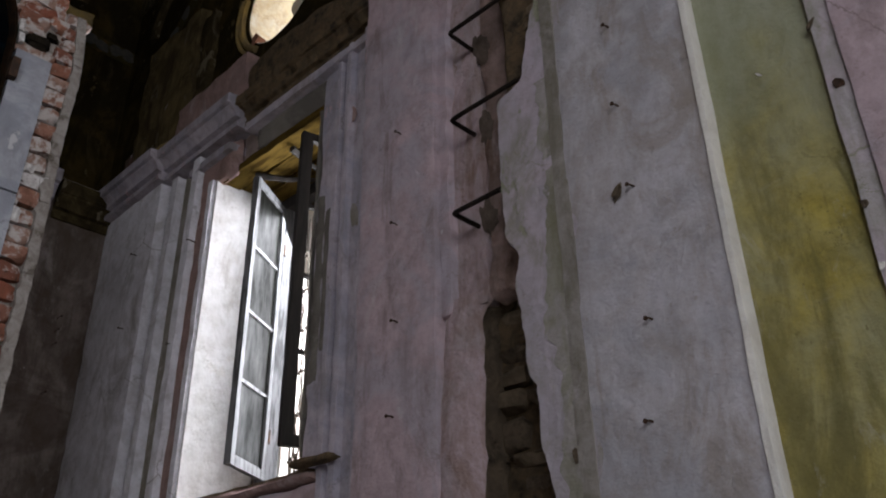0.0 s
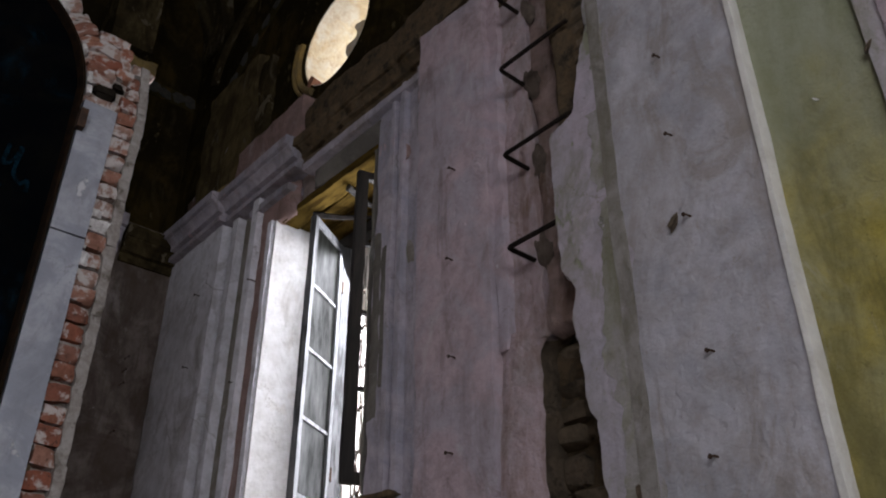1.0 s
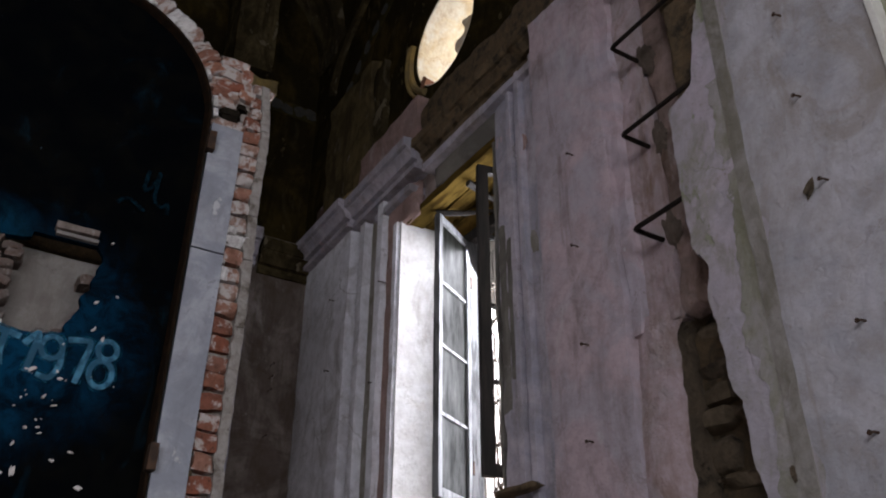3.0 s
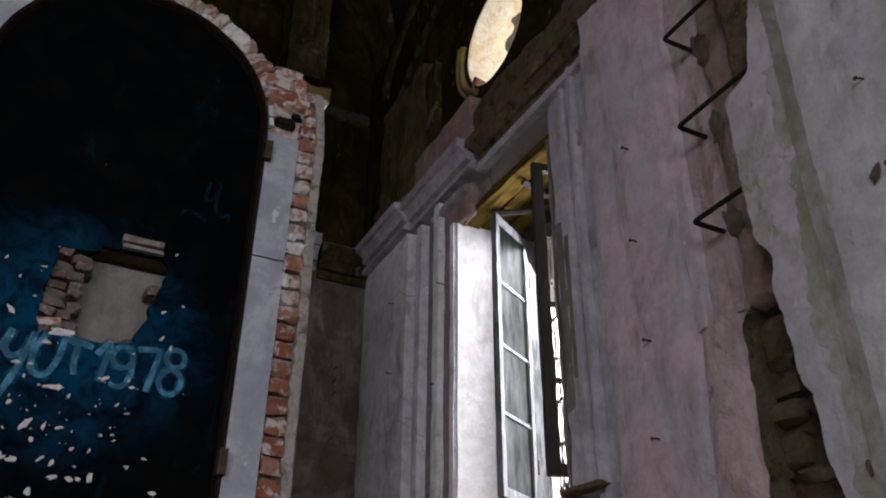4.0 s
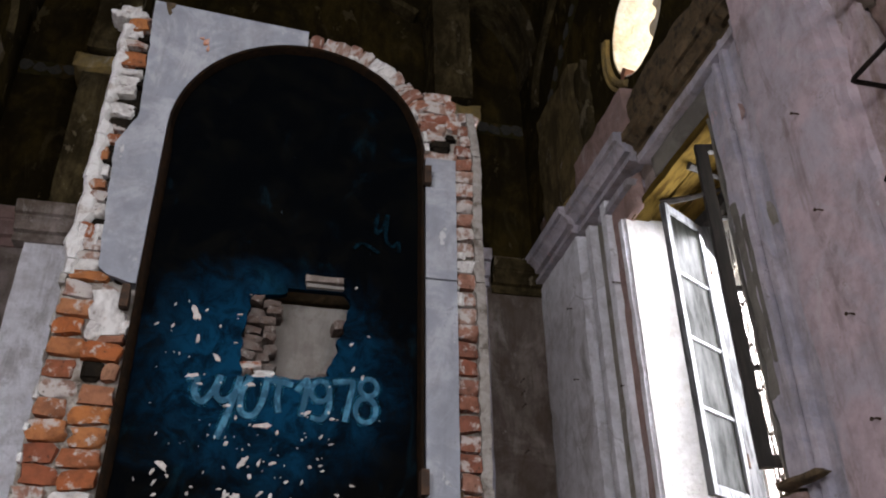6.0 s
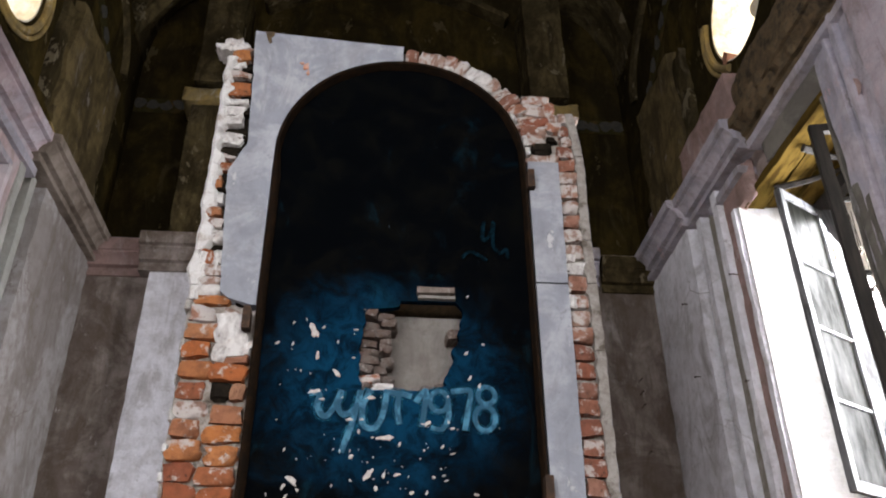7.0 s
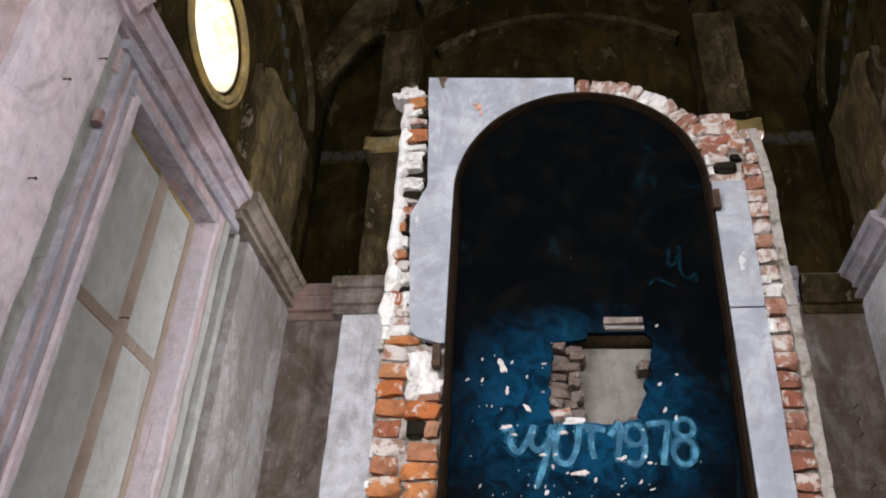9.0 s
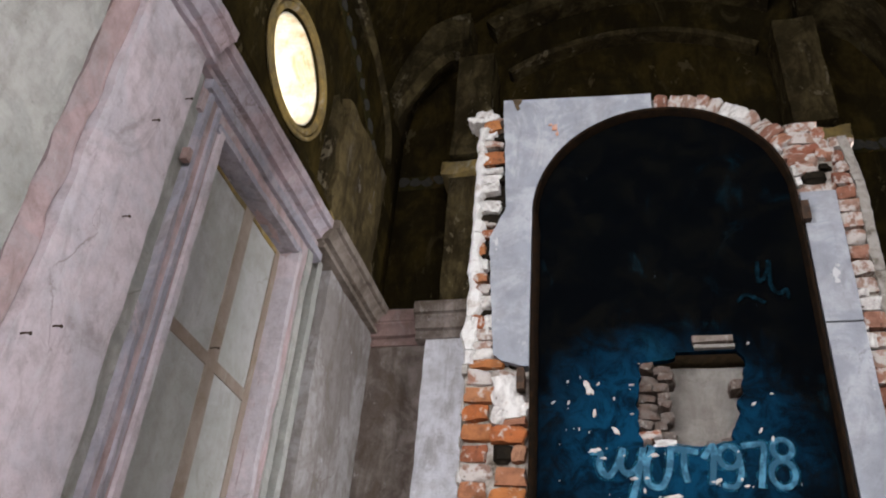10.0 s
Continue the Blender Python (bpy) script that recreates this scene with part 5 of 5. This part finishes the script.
TEETH = [(4.51, 0, 0, 0.06), (4.454, -0.02, 2, 0.05), (4.392, 0, 1, 0.045), (4.292, 0.01, 0, 0.075), (4.225, 0, 2, 0.04), (4.163, -0.01, 2, 0.06), (4.109, -0.02, 2, 0.055), (4.002, -0.01, 2, 0.07),
         (3.905, 0.0, 1, 0.03), (3.848, 0.02, 0, 0.05), (3.764, -0.01, 0, 0.075), (3.673, 0, 2, 0.07), (3.60, 0, 0, 0.05), (3.541, 0.01, 1, 0.05), (3.483, 0.02, 2, 0.065), (3.371, -0.01, 0, 0.075),
         (3.311, 0.02, 1, 0.05), (3.263, 0.01, 1, 0.045), (3.222, 0.02, 2, 0.05), (3.181, 0.03, 0, 0.04)]
for z, dx, what, h in TEETH:
    xr, xl = left_edge(z) - 0.012 + dx, -0.745
    lay((xl + xr) / 2, z, xr - xl, h, (M_BRICK, M_BRICK_PALE, M_LUMP)[what], proud=rng.uniform(-0.004, 0.012), tilt=rng.uniform(-5, 5), name=("brick", "brick", "lime_lump")[what])
for x, zz, w in ((-0.665, 3.37, 0.05), (-0.735, 3.36, 0.04), (-0.68, 3.345, 0.03)):
    lay(x, zz, w, 0.07, M_LUMP, proud=0.012, tilt=rng.uniform(-10, 10), name="lime_lump")
for x, zz in ((-0.800, 4.575), (-0.765, 4.60), (-0.735, 4.605), (-0.70, 4.585), (-0.775, 4.56), (-0.675, 4.56), (-0.72, 4.57)):
    lay(x, zz, rng.uniform(0.05, 0.08), rng.uniform(0.03, 0.05), M_LUMP if x < -0.69 else M_BRICK_PALE, tilt=rng.uniform(-25, 25), name="lime_lump")
# shade-dark blocks between the teeth, under the slab's broken foot and in the jamb
crng = random.Random(5)
zc = 3.36
while zc < 4.5:
    hc = crng.uniform(0.018, 0.04)
    xc = left_edge(zc) - crng.uniform(0.035, 0.06)
    box_part("open_joint", (xc, 3.098, zc), (left_edge(zc) + 0.004, 3.15, zc + hc), M_HOLLOW_SHADE, altar, step=0.015, amp=0.008, chip=0.012, seed=zc)
    zc += crng.uniform(0.09, 0.19)
box_part("open_joint", (-0.58, 3.098, 3.165), (-0.50, 3.15, 3.215), M_HOLLOW_SHADE, altar, step=0.015, amp=0.01, chip=0.015, seed=2)
box_part("open_joint", (-0.630, 3.108, 2.745), (-0.545, 3.15, 2.825), M_HOLLOW_SHADE, altar, step=0.02, amp=0.008, chip=0.012, seed=4)
# other jamb
z = 3.945
i = 0
while z > 0.2:
    limed = 3.37 < z < 3.46
    lay(0.855 + rng.uniform(-0.005, 0.005), z, 0.106 + rng.uniform(-0.010, 0.006), PITCH - 0.012, M_LUMP if limed else (M_BRICK_DULL if z < 3.12 or i % 4 == 0 else M_BRICK_PALE), proud=rng.uniform(-0.012, 0.012), tilt=rng.uniform(-4, 4), name="lime_lump" if limed else "brick")
    if i % 2:
        lay(0.80, z - 0.01, 0.03, 0.05, M_BRICK_DULL if i % 4 == 1 else M_DUSTDARK, proud=-0.015, tilt=rng.uniform(-20, 20), name="mortar_lump")
    z -= 0.0795
    i += 1
for x, zz, w, h in ((0.815, 3.22, 0.05, 0.06), (0.81, 3.27, 0.03, 0.03), (0.83, 3.43, 0.05, 0.04), (0.90, 3.40, 0.05, 0.03)):
    lay(x, zz, w, h, M_LUMP, proud=0.008, tilt=rng.uniform(-15, 15), name="lime_lump")
# brown boxes for dark joints beside the slab, lime smeared over the outer edges
z = 2.0
while z < 3.9:
    h = rng.uniform(0.04, 0.12)
    box_part("open_joint", (0.797, 3.112, z), (0.797 + rng.uniform(0.014, 0.032), 3.14, z + h), M_BROKEN, altar, step=0.03, amp=0.004, chip=0.006, seed=z)
    z += h + rng.uniform(0.0, 0.10)


def lip(z):
    return 0.936 + 0.006 * wob((0, 8, z), 0.3, 1) + 0.005 * wob((0, 8, z), 0.04, 2) - 0.02 * max(0.0, (z - 3.98) / 0.22)


for z0, z1 in ((1.6, 2.41), (2.414, 2.99), (2.993, 3.30), (3.304, 3.52), (3.524, 3.98), (3.984, 4.235)):
    part("lime_smear", sweep(bmesh.new(), lambda z: [(lip(z) - 0.045, 3.20, z), (lip(z) - 0.042 - 0.02 * max(0, wob((0, 9, z), 0.05, 4)), 3.086, z), (lip(z) - 0.003, 3.086, z), (lip(z), 3.12, z), (lip(z) - 0.004, 3.30, z)], np.linspace(z0, z1, int((z1 - z0) / 0.018)), 0.006, z0),
         M_LIP, altar, "grey lime smeared over the outer edge")
z = 2.0
while z < 3.2:
    h = rng.uniform(0.03, 0.10)
    box_part("lime_smear", (-0.774 + rng.uniform(-0.004, 0.008), 3.10, z), (-0.748, 3.3, z + h), M_MORTAR if rng.random() < 0.5 else M_WHITE, altar, step=0.025, amp=0.008, chip=0.012, seed=z)
    z += h + rng.uniform(0.02, 0.12)
# bricks set on edge round the arch
for k in range(15):
    a = math.radians(90 - 4 - k * 5.6)
    if a < math.radians(8):
        break
    r = AR + 0.075
    lay(AX + r * math.cos(a), AS + r * math.sin(a), 0.066, 0.108 + rng.uniform(-0.012, 0.006), M_LUMP if k in (5, 6) else (M_BRICK_DULL if k % 3 == 0 else M_BRICK_PALE), proud=rng.uniform(-0.02, 0.0), tilt=90 - math.degrees(a) + rng.uniform(-6, 6))
for x, zz, w, tone, turn in ((0.735, 4.325, 0.13, 0, -6), (0.795, 4.29, 0.065, 1, 0), (0.72, 4.26, 0.12, 0, 8), (0.80, 4.23, 0.10, 0, 0), (0.73, 4.195, 0.14, 1, -12), (0.715, 4.12, 0.15, 0, -20), (0.885, 4.215, 0.10, 0, 0),
                             (0.815, 4.165, 0.08, 0, 10), (0.88, 4.135, 0.09, 1, 6), (0.885, 4.075, 0.09, 0, -6), (0.87, 4.01, 0.10, 1, 4), (0.72, 3.972, 0.12, 0, 5), (0.795, 3.97, 0.06, 0, 0)):
    lay(x, zz, w, 0.062, M_BRICK_DULL if tone else M_BRICK_PALE, proud=rng.uniform(-0.012, 0.004), tilt=turn + rng.uniform(-4, 4))
box_part("open_joint", (0.70, 3.104, 4.005), (0.80, 3.15, 4.075), M_HOLLOW_SHADE, altar, "dark block for the shaded gap of fallen bricks", step=0.016, amp=0.02, chip=0.03, seed=9)
box_part("open_joint", (0.765, 3.104, 4.06), (0.83, 3.15, 4.105), M_HOLLOW_SHADE, altar, step=0.016, amp=0.016, chip=0.024, seed=11)
for a, w in ((68, 0.05), (50, 0.06), (46, 0.05), (26, 0.05), (12, 0.06), (6, 0.05)):
    lay(AX + 0.592 * math.cos(radians(a)), AS + 0.592 * math.sin(radians(a)), w, 0.022, M_LUMP, depth=0.06, proud=0.014, tilt=90 - a + rng.uniform(-8, 8), name="lime_lump")
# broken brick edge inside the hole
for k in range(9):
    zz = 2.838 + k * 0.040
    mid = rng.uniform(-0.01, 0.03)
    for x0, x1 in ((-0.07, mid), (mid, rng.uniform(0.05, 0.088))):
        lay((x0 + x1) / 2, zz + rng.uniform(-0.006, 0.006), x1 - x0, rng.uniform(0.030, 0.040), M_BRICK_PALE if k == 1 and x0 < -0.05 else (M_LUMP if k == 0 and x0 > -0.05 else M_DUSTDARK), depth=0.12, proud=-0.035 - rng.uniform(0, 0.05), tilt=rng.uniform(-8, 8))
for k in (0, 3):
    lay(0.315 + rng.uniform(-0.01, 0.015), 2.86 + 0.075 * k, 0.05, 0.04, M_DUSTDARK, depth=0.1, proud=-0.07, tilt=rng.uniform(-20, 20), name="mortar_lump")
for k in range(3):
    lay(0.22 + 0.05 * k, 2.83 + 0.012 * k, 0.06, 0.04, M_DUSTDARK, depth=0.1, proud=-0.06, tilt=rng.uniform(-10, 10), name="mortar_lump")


# ---- nails and chips in the plaster ----
def nail(at, toward, length=0.045):
    ob = empty("wall_nail", "rusty bent iron nail in the plaster", "nail", at, group="wall nails")
    d = Vector(toward).normalized()
    part("shank", tube(bmesh.new(), [-0.02 * d, 0.5 * length * d, length * d + Vector((0, 0, -0.006))], lambda k: 0.0045 - 0.0015 * k, 6), M_IRON, ob)
    part("head", tube(bmesh.new(), [length * d + Vector((0, 0, -0.006)), (length + 0.005) * d + Vector((0, 0, -0.006))], 0.008, 6), M_IRON, ob)


for y, z, d in ((1.18, 3.02, 2.075), (1.18, 2.555, 2.075), (1.195, 3.35, 2.075), (1.19, 3.70, 2.075), (1.225, 2.255, 2.075)):
    nail((d, y, z), (-1, 0.2, 0.1), 0.03)
for y, z, d in ((5.15, 4.3, 2.2), (5.15, 3.75, 2.2), (4.40, 4.13, 2.22), (4.47, 3.45, 2.22), (2.42, 3.42, 2.17), (2.41, 2.95, 2.17), (2.40, 3.9, 2.17), (2.43, 2.55, 2.17)):
    nail((d, y, z), (-1, 0, 0.1), 0.035)
for y, z in ((2.48, 3.62), (2.33, 3.0), (2.45, 4.15), (2.2, 2.9), (2.62, 4.45), (4.25, 3.9), (3.65, 3.6)):
    nail((-2.17 if y < 3 else (-2.245 if y > 4 else -2.31), y, z), (1, 0, 0.1), 0.035)
for z in (3.4, 3.75, 3.85, 3.95):
    nail((1.98, BACK, z), (0, -1, 0.05), 0.08)


def chip(at, w, h, mat, lean=0.0):
    """A shallow hole in the plaster, with its crumbled rim."""
    ob = empty("plaster_chip", "small crumbled hole in the wall plaster", "hole", at, group="plaster holes")
    bm = bmesh.new()
    n = 9
    rings = []
    for k, off in ((1.0, -0.001), (0.85, -0.002), (0.6, 0.0)):
        ring = []
        for j in range(n):
            a = 2 * math.pi * j / n
            q = k * (0.62 + 0.55 * wob((j * 0.61, at[2], at[1]), 0.5))
            ring.append(bm.verts.new((off, w / 2 * q * math.cos(a) + lean * q * math.sin(a) * h / 2, h / 2 * q * math.sin(a))))
        rings.append(ring)
    for a, b in zip(rings, rings[1:]):
        for j in range(n):
            bm.faces.new((a[j], a[(j + 1) % n], b[(j + 1) % n], b[j]))
    bm.faces.new(rings[-1])
    part("hollow", bm, mat, ob)


chip((2.068, 1.24, 3.02), 0.055, 0.10, M_RUBBLE, -0.3)
chip((2.075, 1.50, 2.21), 0.04, 0.07, M_RUBBLE)
# iron-dark patch stands for the shade inside a square hole
chip((2.098, 0.515, 3.07), 0.05, 0.06, M_IRON, 0.2)
chip((2.225, 2.85, 4.28), 0.12, 0.17, M_PINKBROWN, 0.3)
chip((2.235, 2.80, 3.65), 0.09, 0.20, M_GROOVE, 0.2)
chip((2.12, 0.731, 3.238), 0.016, 0.032, M_CREAM, 0.8)
chip((2.095, 0.545, 3.30), 0.03, 0.06, M_RUBBLE, -0.5)
chip((2.095, 0.54, 2.69), 0.03, 0.05, M_RUBBLE, 0.2)
chip((2.095, 0.54, 2.51), 0.025, 0.04, M_CREAM, -0.2)

# iron box left in the frame of the blind window
box_thing = empty("iron_bracket", "rusty iron bracket beside the blind window", "bracket", (-2.2, 2.80, 4.24))
part("plate", solid(bmesh.new(), (-0.02, -0.022, -0.04), (0.022, 0.022, 0.04), 0.03, 0.003, 0.006), M_PINKBROWN, box_thing)

# twigs outside the window
for k in range(4):
    tw = empty("twig", "bare thin twig with dry leaves outside the window", "twig", (0, 0, 0), group="twigs")
    y0 = 3.905 + 0.03 * k
    pts = [(2.775 + 0.004 * k, y0 + 0.06 * wob((j * 0.25, k, 0), 0.5), 2.50 + j * 0.13) for j in range(15)]
    part("stem", tube(bmesh.new(), pts, lambda q: 0.006 - 0.003 * q, 5), M_TWIG, tw)
    for j in range(2, 14, 2):
        p = Vector(pts[j])
        d = Vector((0.006, rng.uniform(-0.035, 0.035), rng.uniform(-0.02, 0.03)))
        part("leaf", tube(bmesh.new(), [p, p + 0.5 * d, p + d], lambda q: 0.003 + 0.010 * math.sin(math.pi * (0.15 + 0.8 * q)), 5), M_TWIG, tw)
